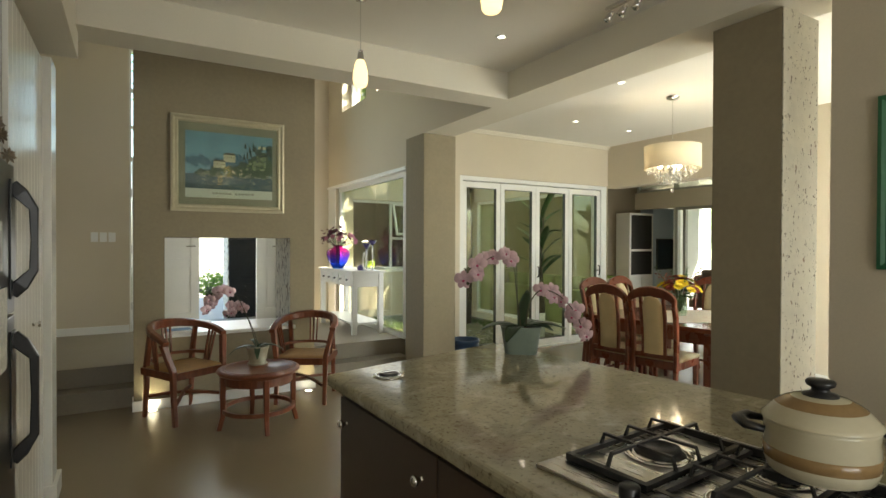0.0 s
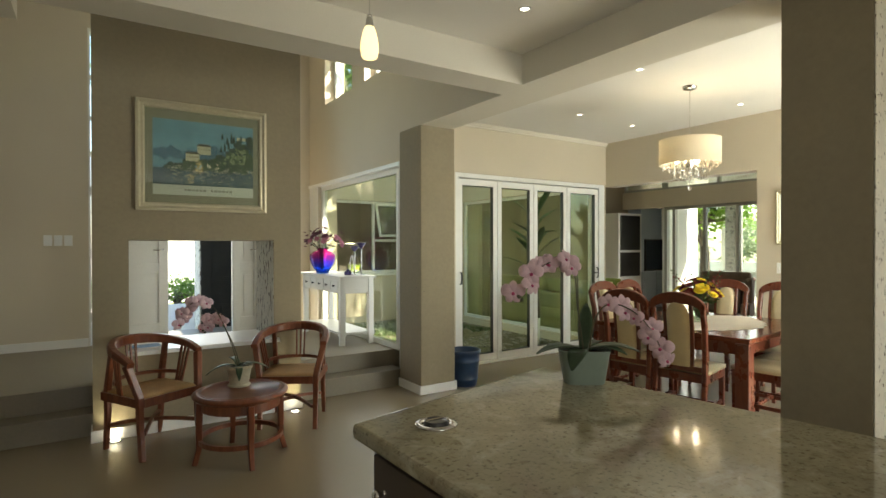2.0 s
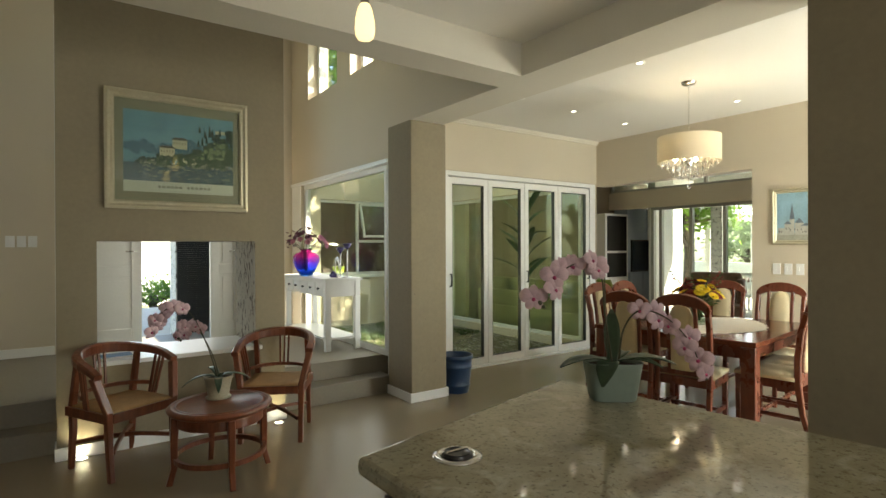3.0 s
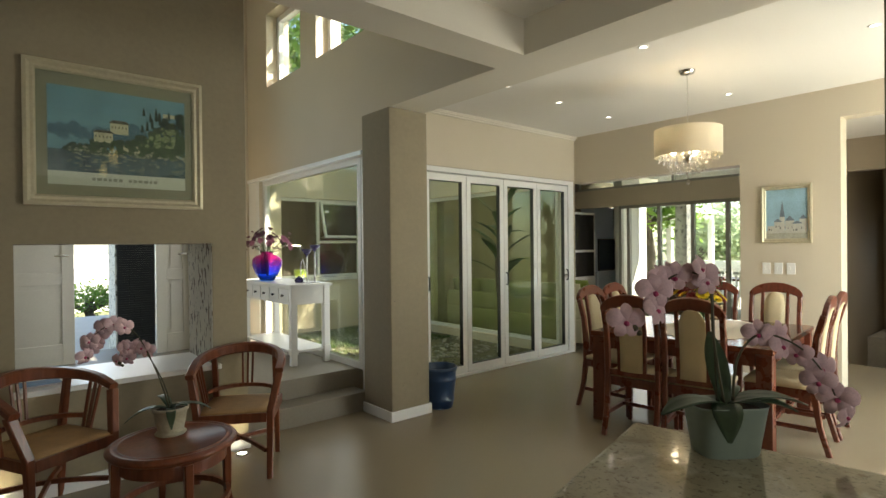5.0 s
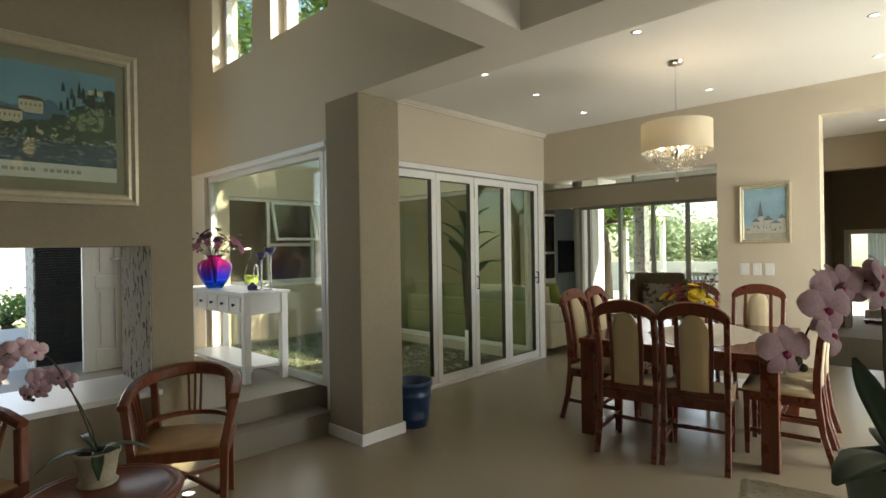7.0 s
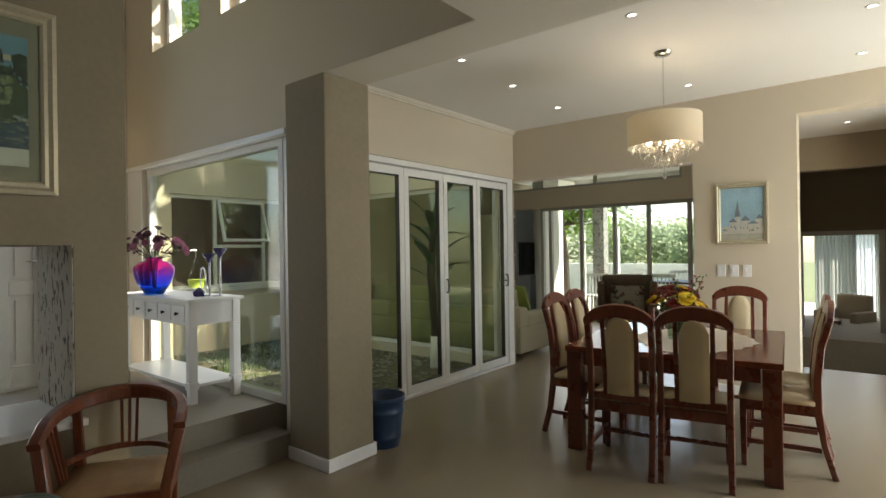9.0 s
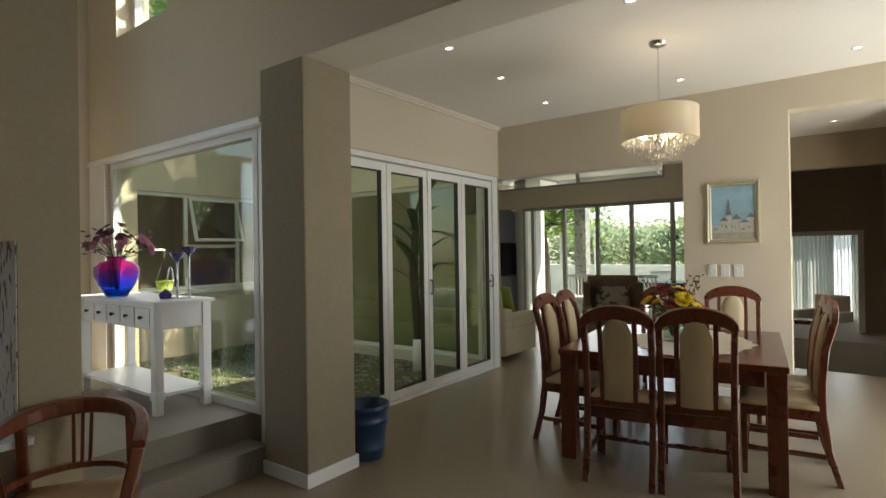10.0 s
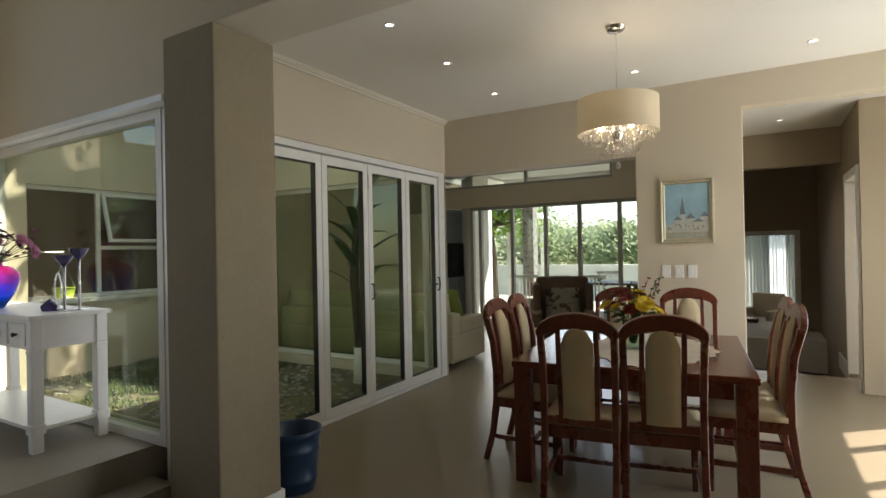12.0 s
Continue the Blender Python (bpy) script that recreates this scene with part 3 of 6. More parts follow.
for k in range(3):
    a = k * 2.094
    part("bulb", lathe([(0.0, -0.70), (0.018, -0.69), (0.024, -0.67), (0.016, -0.64), (0.012, -0.625)], 16), BULB, ch, "lit bulb", True, Matrix.Translation((0.11 * math.cos(a), 0.11 * math.sin(a), 0)))
part("frame_hub", lathe([(0.0, -0.44), (0.012, -0.44), (0.012, -0.62), (0.035, -0.64), (0.045, -0.70), (0.02, -0.76), (0.0, -0.78)], 20), CHROME, ch, "chrome centre hub", True)
rnd = random.Random(8)


def drop(bm, p, r):
    m = Matrix.Translation(p) @ Matrix.Diagonal((1, 1, 1.35, 1))
    bmesh.ops.create_icosphere(bm, subdivisions=1, radius=r, matrix=m)


for tier, (rad, z, n, r) in enumerate(((0.225, -0.735, 22, 0.0115), (0.19, -0.72, 18, 0.0095), (0.135, -0.775, 15, 0.0095), (0.08, -0.81, 10, 0.009))):
    for i in range(n):
        a = 2 * math.pi * i / n + tier * 0.2
        bm = bmesh.new()
        x, y, dz = rad * math.cos(a), rad * math.sin(a), rnd.uniform(-0.015, 0.012)
        drop(bm, (x, y, z + dz), r)
        for k in range(3):
            drop(bm, (x * (1 - 0.02 * k), y * (1 - 0.02 * k), z + dz + 0.02 + 0.014 * k), 0.0045)
        part("crystal_drop", bm, CRYSTAL, ch)
for i in range(12):
    a = 2 * math.pi * i / 12
    bm = bmesh.new()
    for k in range(9):
        q = k / 8
        rr = 0.2 * (1 - q) + 0.03 * q
        drop(bm, (rr * math.cos(a), rr * math.sin(a), -0.70 - 0.09 * math.sin(q * math.pi) - 0.11 * q), 0.0055)
    tagged(part("bead_string", bm, CRYSTAL, ch), kind="stuff")
bm = bmesh.new()
for k in range(8):
    drop(bm, (0, 0, -0.80 - 0.013 * k), 0.0045)
drop(bm, (0, 0, -0.925), 0.018)
part("pendant_drop", bm, CRYSTAL, ch, "crystal ball on a bead string")
lamp = new("chandelier_light", bpy.data.lights.new("chandelier_light", "POINT"))
lamp.data.energy, lamp.data.color, lamp.data.shadow_soft_size = 1.0, (1.0, 0.86, 0.66), 0.05
lamp.location = (CX, CY, 2.89 - 0.56)


# ---- seating corner ----
def tub_chair(at, label):
    c = thing("tub_chair", label, "chair", at, "round-backed armchairs")
    part("seat", cushion(-0.21, 0.21, -0.215, 0.215, 0.405, 0.42, 0.008), CANE, c, "tan woven seat", True)
    part("seat_frame", boxes((-0.225, 0.225, -0.235, -0.2, 0.355, 0.412), (-0.225, 0.225, 0.2, 0.235, 0.355, 0.412), (0.195, 0.23, -0.199, 0.199, 0.355, 0.412), (-0.235, -0.2, -0.199, 0.199, 0.355, 0.412)), TEAK, c)

    def rail(a, drop=0.0):
        q = abs(a) / 115
        return (-0.265 * math.cos(radians(a)) + (0.06 if abs(a) > 90 else 0.06 * abs(a) / 90), 0.268 * math.sin(radians(min(95, max(-95, a)))), 0.745 - 0.095 * q ** 2.2 - drop)

    pts = [rail(a) for a in range(-118, 119, 12)]
    n = len(pts)
    part("back_rail", sweep(pts, [0.05 + 0.03 * math.sin(math.pi * i / (n - 1)) * 0.3 for i in range(n)], [0.036 + 0.034 * math.sin(math.pi * i / (n - 1)) for i in range(n)], soft=0.35), TEAK, c, "curved horseshoe back rail")
    low = [(-0.235 * math.cos(radians(a)), 0.232 * math.sin(radians(a)), 0.485) for a in range(-78, 79, 13)]
    part("lower_rail", sweep(low, 0.022, 0.026, soft=0.2), TEAK, c)
    for s in (-1, 1):
        top = rail(s * 112, 0.015)
        part("leg", sweep([(0.225, s * 0.215, 0.0), (0.205, s * 0.215, 0.2), (0.205, s * 0.22, 0.42), (top[0] - 0.02, top[1], top[2])], [0.034, 0.036, 0.044, 0.046], [0.036, 0.036, 0.044, 0.05], up=(1, 0, 0), soft=0.25), TEAK, c)
        b = rail(s * 48, 0.02)
        part("leg", sweep([(-0.225, s * 0.20, 0.0), (-0.2, s * 0.2, 0.25), (-0.2, s * 0.2, 0.42), b], [0.03, 0.036, 0.04, 0.034], [0.03, 0.036, 0.04, 0.034], up=(1, 0, 0), soft=0.25), TEAK, c)
        for k in (-1, 0, 1):
            a = s * (80 + 6.5 * k)
            t = rail(a, 0.02)
            part("spindle", sweep([(-0.225 * math.cos(radians(a)) + 0.02, 0.225 * math.sin(radians(a)), 0.41), t], 0.013, 0.013, up=(1, 0, 0)), TEAK, c)
    for k in (-1, 0, 1):
        t = rail(7.5 * k, 0.03)
        part("spindle", sweep([(-0.232, 0.03 * k, 0.49), t], 0.013, 0.013, up=(1, 0, 0)), TEAK, c)
    for s in (-1, 1):
        curve = [(-0.205 + 0.41 * i / 10, s * 0.19 * (1 - 2 * i / 10), 0.17 + 0.025 * math.sin(math.pi * i / 10)) for i in range(11)]
        part("stretcher", sweep(curve, 0.022, 0.024, soft=0.2), TEAK, c)
    return c


tub_chair(pose(0.746, 5.775, 0, 0, 0, -62), "orange teak round-backed armchair with woven seat by the khaki wall")
tub_chair(pose(1.775, 5.765, 0, 0, 0, -121), "orange teak round-backed armchair with woven seat beside the steps")

rt = thing("round_side_table", "small round teak side table with a ring stretcher", "table", pose(1.236, 5.225, 0.0, 0, 0, 8))
part("tabletop", lathe([(r, z + 0.01) for r, z in ((0.0, 0.395), (0.275, 0.395), (0.29, 0.41), (0.306, 0.42), (0.31, 0.432), (0.302, 0.443), (0.29, 0.445), (0.287, 0.448), (0.279, 0.448), (0.276, 0.445), (0.262, 0.445), (0.259, 0.448), (0.251, 0.448), (0.248, 0.445), (0.0, 0.445))], 56), TEAK, rt, smooth=True)
part("apron", lathe([(0.235, 0.345), (0.255, 0.345), (0.255, 0.406), (0.235, 0.406), (0.235, 0.345)], 48), TEAK, rt, smooth=False)
for k in range(4):
    a = radians(90 * k - 8)
    d = Vector((math.cos(a), math.sin(a), 0))
    part("leg", sweep([d * 0.295, d * 0.268 + Vector((0, 0, 0.1)), d * 0.268 + Vector((0, 0, 0.25)), d * 0.262 + Vector((0, 0, 0.404))], [0.032, 0.034, 0.038, 0.044], [0.034, 0.034, 0.04, 0.046], up=d, soft=0.25), TEAK, rt)
part("ring_stretcher", sweep(arc(0, 0, 0.262, 0, 360, 40, 0.145), 0.022, 0.03), TEAK, rt)


def orchid_bloom(bm, lip, c, facing, r):
    """Five rounded petals and a lip."""
    n = Vector(facing).normalized()
    s = n.cross(Vector((0, 0, 1))).normalized()
    t = s.cross(n)
    for k, (ang, ln, wd) in enumerate(((90, 1.0, 0.36), (18, 1.12, 0.56), (162, 1.12, 0.56), (-58, 1.0, 0.36), (238, 1.0, 0.36))):
        d = math.cos(radians(ang)) * s + math.sin(radians(ang)) * t
        e = -math.sin(radians(ang)) * s + math.cos(radians(ang)) * t
        prof = ((0.0, 0.12, 0.0), (0.25, 0.6, 0.12), (0.55, 1.0, 0.16), (0.8, 0.85, 0.06), (0.94, 0.45, -0.06), (1.0, 0.06, -0.12))
        prev = None
        for q, w, lift in prof:
            row = [bm.verts.new(Vector(c) + d * r * ln * q + e * (r * wd * w * m) + n * r * (lift + (0.12 if m == 0 else 0.0))) for m in (-1, 0, 1)]
            if prev:
                for i in (0, 1):
                    bm.faces.new((prev[i], prev[i + 1], row[i + 1], row[i]))
            prev = row
    bmesh.ops.create_icosphere(lip, subdivisions=1, radius=r * 0.17, matrix=Matrix.Translation(Vector(c) + n * r * 0.2 - t * r * 0.12))


def strap_leaf(root, way, length, width, droop, lift=0.5):
    d = Vector((way[0], way[1], 0)).normalized()
    e = Vector((-d.y, d.x, 0))
    bm = bmesh.new()
    prev = None
    for i in range(11):
        q = i / 10
        w = width * (0.35 + 1.3 * q - 1.55 * q ** 3 if q < 0.98 else 0.12)
        p = Vector(root) + d * length * (q * math.cos(lift * (1 - q))) + Vector((0, 0, length * (lift * q - droop * q * q)))
        row = [bm.verts.new(p + e * w * m + Vector((0, 0, 0.22 * w * abs(m)))) for m in (-1, -0.5, 0, 0.5, 1)]
        if prev:
            for k in range(4):
                bm.faces.new((prev[k], prev[k + 1], row[k + 1], row[k]))
        prev = row
    r = bmesh.ops.extrude_face_region(bm, geom=bm.faces[:])
    bmesh.ops.translate(bm, verts=[v for v in r["geom"] if isinstance(v, bmesh.types.BMVert)], vec=(0, 0, 0.003))
    return bm


def spray(o, pts, count, start, r, facing, seed):
    """A bent flower stem with blooms along its outer part."""
    g = random.Random(seed)
    ps = [Vector(p) for p in pts]
    fine = []
    for i in range(len(ps) - 1):
        a, b, c, d = ps[max(i - 1, 0)], ps[i], ps[i + 1], ps[min(i + 2, len(ps) - 1)]
        for k in range(6):
            t = k / 6
            fine.append(0.5 * ((2 * b) + (c - a) * t + (2 * a - 5 * b + 4 * c - d) * t * t + (3 * b - a - 3 * c + d) * t ** 3))
    fine.append(ps[-1])
    part("stem", tube(fine, [0.0035 - 0.002 * i / len(fine) for i in range(len(fine))], 6), STEM, o)
    i0 = int(start * (len(fine) - 1))
    for k in range(count):
        p = fine[i0 + int((len(fine) - 1 - i0) * k / max(1, count - 1))]
        side = Vector((g.uniform(-1, 1), g.uniform(-1, 1), g.uniform(-0.6, 0.4))) * r * 0.55
        bm, lip = bmesh.new(), bmesh.new()
        f = Vector(facing) + Vector((g.uniform(-0.7, 0.7), g.uniform(-0.7, 0.7), g.uniform(-0.4, 0.3)))
        orchid_bloom(bm, lip, p + side, f, r * g.uniform(0.85, 1.1))
        b = part("bloom", bm, PETAL, o, "pale pink orchid bloom", True)
        part("lip", lip, LIP, b, "crimson lip", True)
    for k in range(2):
        bm = bmesh.new()
        bmesh.ops.create_icosphere(bm, subdivisions=2, radius=0.009 - 0.002 * k, matrix=Matrix.Translation(ps[-1] + Vector((0.012 * k, 0.0, -0.012 * (k + 1)))))
        part("bud", bm, STEM, o, "", True)


# small orchid on the side table
op = thing("potted_orchid", "pale pink orchid in an embossed grey-brown pot on the side table", "plant", pose(1.246, 5.325, 0.459, 0, 0, -34) @ Matrix.Diagonal((1.12, 1.12, 1.12, 1)))
part("pot", lathe([(0.0, 0.0), (0.066, 0.0), (0.07, 0.006), (0.062, 0.014), (0.057, 0.016), (0.072, 0.105), (0.079, 0.112), (0.081, 0.128), (0.075, 0.13), (0.069, 0.108), (0.0, 0.106)], 36), material("embossed_mossy_ceramic", (0.34, 0.30, 0.21), 0.5, vary=0.2, scale=50, fine=90, bump=0.6), op, "grey-brown embossed ceramic pot", True)
part("soil", lathe([(0.0, 0.118), (0.07, 0.112)], 24), SOIL, op)
for i, (w, L, dr, li) in enumerate((((-1, -0.3), 0.16, 0.75, 0.55), ((1, 0.3), 0.15, 0.7, 0.6), ((0.4, -1), 0.13, 0.9, 0.6), ((-0.6, 0.7), 0.14, 0.6, 0.8), ((0.9, -0.6), 0.1, 0.6, 0.9))):
    part("leaf", strap_leaf((0, 0, 0.11), w, L * 1.2, 0.026, dr, li), LEAF, op, "", True)
spray(op, [(0, 0, 0.1), (-0.06, 0.01, 0.28), (-0.15, 0.01, 0.47), (-0.25, 0.0, 0.53), (-0.34, -0.02, 0.47), (-0.37, -0.02, 0.40)], 10, 0.52, 0.042, (0.2, -1, 0.1), 3)
spray(op, [(0.01, 0, 0.1), (-0.04, 0.02, 0.24), (-0.12, 0.03, 0.38), (-0.19, 0.03, 0.42), (-0.24, 0.03, 0.35)], 8, 0.55, 0.04, (0.1, -1, 0.0), 6)

# ---- kitchen ----
TOP = ((0.985, 2.785), (1.912, 3.005), (2.315, 0.25), (1.075, 0.25))
bm = bmesh.new()
bm.faces.new([bm.verts.new((x, y, 0.90)) for x, y in TOP][::-1])
bmesh.ops.recalc_face_normals(bm, faces=bm.faces[:])
r = bmesh.ops.extrude_face_region(bm, geom=bm.faces[:])
bmesh.ops.translate(bm, verts=[v for v in r["geom"] if isinstance(v, bmesh.types.BMVert)], vec=(0, 0, 0.045))
bmesh.ops.recalc_face_normals(bm, faces=bm.faces[:])
bmesh.ops.bevel(bm, geom=bm.edges[:], offset=0.014, segments=3, affect="EDGES", profile=0.5)
tagged(part("worktop", bm, GRANITE), "polished cream and brown granite island worktop", "worktop")
isl = thing("kitchen_island", "dark lacquered kitchen island cabinet under a granite worktop", "cabinet")
bm = bmesh.new()
INNER = ((1.03, 2.715), (1.725, 2.88), (2.075, 0.27), (1.115, 0.27))
bm.faces.new([bm.verts.new((x, y, 0.0)) for x, y in INNER][::-1])
r = bmesh.ops.extrude_face_region(bm, geom=bm.faces[:])
bmesh.ops.translate(bm, verts=[v for v in r["geom"] if isinstance(v, bmesh.types.BMVert)], vec=(0, 0, 0.898))
bmesh.ops.recalc_face_normals(bm, faces=bm.faces[:])
part("body", bm, DARKCAB, isl)
wy = Vector((1.115 - 1.03, 0.27 - 2.715, 0)).normalized()
turn_isl = math.degrees(math.atan2(wy.y, wy.x))
s0 = 0.015
for i, (w, hs) in enumerate(((0.66, (0.11, 0.885)), (0.60, (0.11, 0.37, 0.63, 0.885)), (0.56, (0.11, 0.885)), (0.5, (0.11, 0.885)))):
    for za, zb in zip(hs, hs[1:]):
        base = pose(1.03, 2.715, 0, 0, 0, turn_isl)
        d = part("drawer_front", boxes((s0, s0 + w - 0.006, -0.020, -0.002, za + 0.003, zb - 0.003), soft=0.003), DARKCAB, isl, at=base)
        ks = ((s0 + 0.06, 0.80), (s0 + w - 0.08, 0.80)) if i == 0 else ((s0 + w / 2, zb - 0.08),)
        for kx, kz in ks:
            k = part("knob", lathe([(0.0, 0.0), (0.007, 0.0), (0.006, 0.012), (0.014, 0.018), (0.016, 0.026), (0.010, 0.032), (0.0, 0.033)], 16), CHROME, d, "chrome knob", True)
            k.matrix_basis = pose(kx, -0.020, kz, 90, 0, 0)
    s0 += w

# pop-up socket in the worktop
so = thing("worktop_socket", "round chrome pop-up socket set in the granite worktop", "socket", pose(1.175, 2.648, 0.9455))
part("rim", lathe([(0.035, 0.0), (0.058, 0.0), (0.058, 0.003), (0.05, 0.006), (0.036, 0.006), (0.035, 0.0)], 32), CHROME, so, "", True)
part("cap", lathe([(0.0, 0.012), (0.03, 0.012), (0.033, 0.008), (0.034, 0.0)], 28), BLACK, so, "black socket cap", True)
part("hinge", boxes((-0.03, 0.03, -0.004, 0.004, 0.012, 0.016)), CHROME, so)

# gas hob
hb = thing("gas_hob", "stainless steel gas hob with black cast-iron grates", "hob", pose(1.117, 1.76, 0.9455, 0, 0, -85))
# local x runs along the long side, y across the worktop
part("plate", boxes((0.0, 0.68, 0.0, 0.50, 0.0, 0.008), soft=0.003), STEEL, hb, "brushed steel plate")
for bx, by, br in ((0.125, 0.268, 0.046), (0.340, 0.36, 0.036), (0.340, 0.17, 0.03), (0.555, 0.36, 0.04), (0.555, 0.17, 0.034)):
    b = part("burner", lathe([(br * 1.2, 0.008), (br * 1.2, 0.012), (br, 0.014), (br, 0.022), (br * 0.94, 0.026), (br * 0.7, 0.028), (br * 0.66, 0.025), (0.0, 0.025)], 36), IRON, hb, "black gas burner", True)
    b.matrix_basis = pose(bx, by, 0)
    part("burner_ring", lathe([(br * 1.18, 0.0085), (br * 1.75, 0.0085), (br * 1.78, 0.011), (br * 1.68, 0.0125), (br * 1.5, 0.0105), (br * 1.3, 0.0105), (br * 1.24, 0.013), (br * 1.18, 0.0085)], 40), CHROME, b, "", True)
for gx in (0.025, 0.240, 0.455):
    g = bmesh.new()
    w = 0.20
    # low frame
    for y in (0.075, 0.435):
        box(g, gx, gx + w, y - 0.007, y + 0.007, 0.010, 0.024)
    for x in (gx + 0.007, gx + w - 0.007):
        box(g, x - 0.006, x + 0.006, 0.075, 0.435, 0.012, 0.023)
    # raised rods with sloped feet
    for y in (0.180, 0.270, 0.365):
        sweep([(gx + 0.006, y, 0.018), (gx + 0.016, y, 0.048), (gx + w - 0.016, y, 0.048), (gx + w - 0.006, y, 0.018)], 0.006, 0.008, g, up=(0, 1, 0))
    sweep([(gx + w / 2, 0.080, 0.018), (gx + w / 2, 0.094, 0.048), (gx + w / 2, 0.418, 0.048), (gx + w / 2, 0.432, 0.018)], 0.006, 0.008, g, up=(1, 0, 0))
    for x in (gx + 0.012, gx + w - 0.012):
        for y in (0.075, 0.435):
            box(g, x - 0.008, x + 0.008, y - 0.008, y + 0.008, 0.008, 0.012)
    part("grate", g, IRON, hb, "black cast-iron pan grate")
for k in range(5):
    b = part("control_knob", lathe([(0.02, 0.008), (0.02, 0.026), (0.017, 0.03), (0.0, 0.03)], 24), BLACK, hb, "black control knob", True)
    b.matrix_basis = pose(0.21 + 0.065 * k, 0.036, 0)

# casserole on the hob
cp = thing("casserole", "cream enamel casserole with brown bands and a black lid knob", "cooking pot", pose(1.478, 1.372, 0.9985) @ Matrix.Diagonal((1, 1, 0.84, 1)))
ENAM = material("cream_enamel", (0.58, 0.53, 0.38), 0.15, vary=0.04, scale=5, bump=0.0)
BROWN = material("brown_enamel_band", (0.30, 0.19, 0.085), 0.18, vary=0.1, scale=30, bump=0.0)
RP = 0.092
part("pot_body", lathe([(0.0, 0.0), (RP * 0.8, 0.0), (RP * 0.93, 0.008), (RP, 0.03), (RP, 0.11), (RP * 1.02, 0.118), (RP * 0.97, 0.12), (RP * 0.97, 0.02), (0.0, 0.012)], 56), ENAM, cp, "cream enamel pot body", True)
for za, zb in ((0.034, 0.06),):
    part("band", lathe([(RP + 0.0004, za), (RP + 0.0014, za + 0.001), (RP + 0.0014, zb), (RP + 0.0004, zb + 0.001)], 56), BROWN, cp, "brown enamel band", True)
lid = part("lid", lathe([(RP * 1.04, 0.119), (RP * 1.05, 0.123), (RP * 0.98, 0.13), (RP * 0.8, 0.152), (RP * 0.5, 0.17), (RP * 0.2, 0.178), (0.0, 0.179)], 56), ENAM, cp, "cream enamel lid", True)
part("band", lathe([(RP * 0.80, 0.1535), (RP * 0.66, 0.1635), (RP * 0.52, 0.1705)], 56), BROWN, lid, "brown enamel ring", True)
part("knob", lathe([(0.030, 0.175), (0.029, 0.179), (0.016, 0.184), (0.014, 0.192), (0.023, 0.198), (0.025, 0.205), (0.022, 0.210), (0.0, 0.212)], 28), BLACK, lid, "black lid knob", True)
for s in (120, 300):
    d = Vector((math.cos(radians(s)), math.sin(radians(s)), 0))
    e = Vector((-d.y, d.x, 0))
    part("handle", tube([d * RP * 0.98 + e * 0.04 + Vector((0, 0, 0.095)), d * (RP + 0.028) + e * 0.036 + Vector((0, 0, 0.099)), d * (RP + 0.042) + Vector((0, 0, 0.10)), d * (RP + 0.028) - e * 0.036 + Vector((0, 0, 0.099)), d * RP * 0.98 - e * 0.04 + Vector((0, 0, 0.095))], [0.008, 0.011, 0.013, 0.011, 0.008], 10), BLACK, cp, "black handle", True)

# orchid on the worktop
oc = thing("potted_orchid", "pink orchid with two sprays in a mint green worktop pot", "plant", pose(1.857, 2.735, 0.9455, 0, 0, -36))
bm = lathe([(0.0, 0.0), (0.066, 0.0), (0.070, 0.004), (0.088, 0.116), (0.091, 0.120), (0.087, 0.120), (0.082, 0.100), (0.0, 0.098)], 56)
for v in bm.verts:
    q = math.atan2(v.co.y, v.co.x)
    k = (abs(math.cos(q)) ** 4 + abs(math.sin(q)) ** 4) ** -0.25
    v.co.x, v.co.y = v.co.x * k, v.co.y * k * 0.68
part("pot", bm, MINT, oc, "mint green rounded rectangular metal pot", True)
bm = lathe([(0.0, 0.112), (0.084, 0.106)], 24)
bmesh.ops.scale(bm, verts=bm.verts[:], vec=(1.0, 0.7, 1))
part("bark", bm, SOIL, oc)
for w, L, wd, dr, li in (((-1, -0.2), 0.175, 0.042, 0.45, 0.42), ((0.22, 0.75), 0.125, 0.032, -0.1, 1.15), ((1, -0.1), 0.195, 0.042, 0.42, 0.42), ((-0.45, -0.85), 0.14, 0.040, 0.75, 0.45), ((0.6, 0.8), 0.14, 0.036, 0.4, 0.5), ((0.9, -0.45), 0.15, 0.038, 0.5, 0.5)):
    part("leaf", strap_leaf((0, 0, 0.11), w, L, wd, dr, li), LEAF, oc, "", True)
spray(oc, [(0.0, 0.0, 0.11), (-0.02, 0.01, 0.27), (-0.035, 0.0, 0.39), (-0.09, 0.0, 0.435), (-0.17, -0.02, 0.40), (-0.235, -0.03, 0.32)], 9, 0.46, 0.038, (0.1, -1, 0.15), 11)
spray(oc, [(0.02, 0.0, 0.11), (0.04, 0.01, 0.22), (0.09, 0.0, 0.28), (0.17, -0.02, 0.255), (0.235, -0.03, 0.18), (0.27, -0.03, 0.095)], 8, 0.42, 0.038, (0.1, -1, 0.05), 12)
part("stake", tube([(-0.012, 0.012, 0.11), (-0.02, 0.015, 0.42)], 0.0022, 5), STEM, oc)
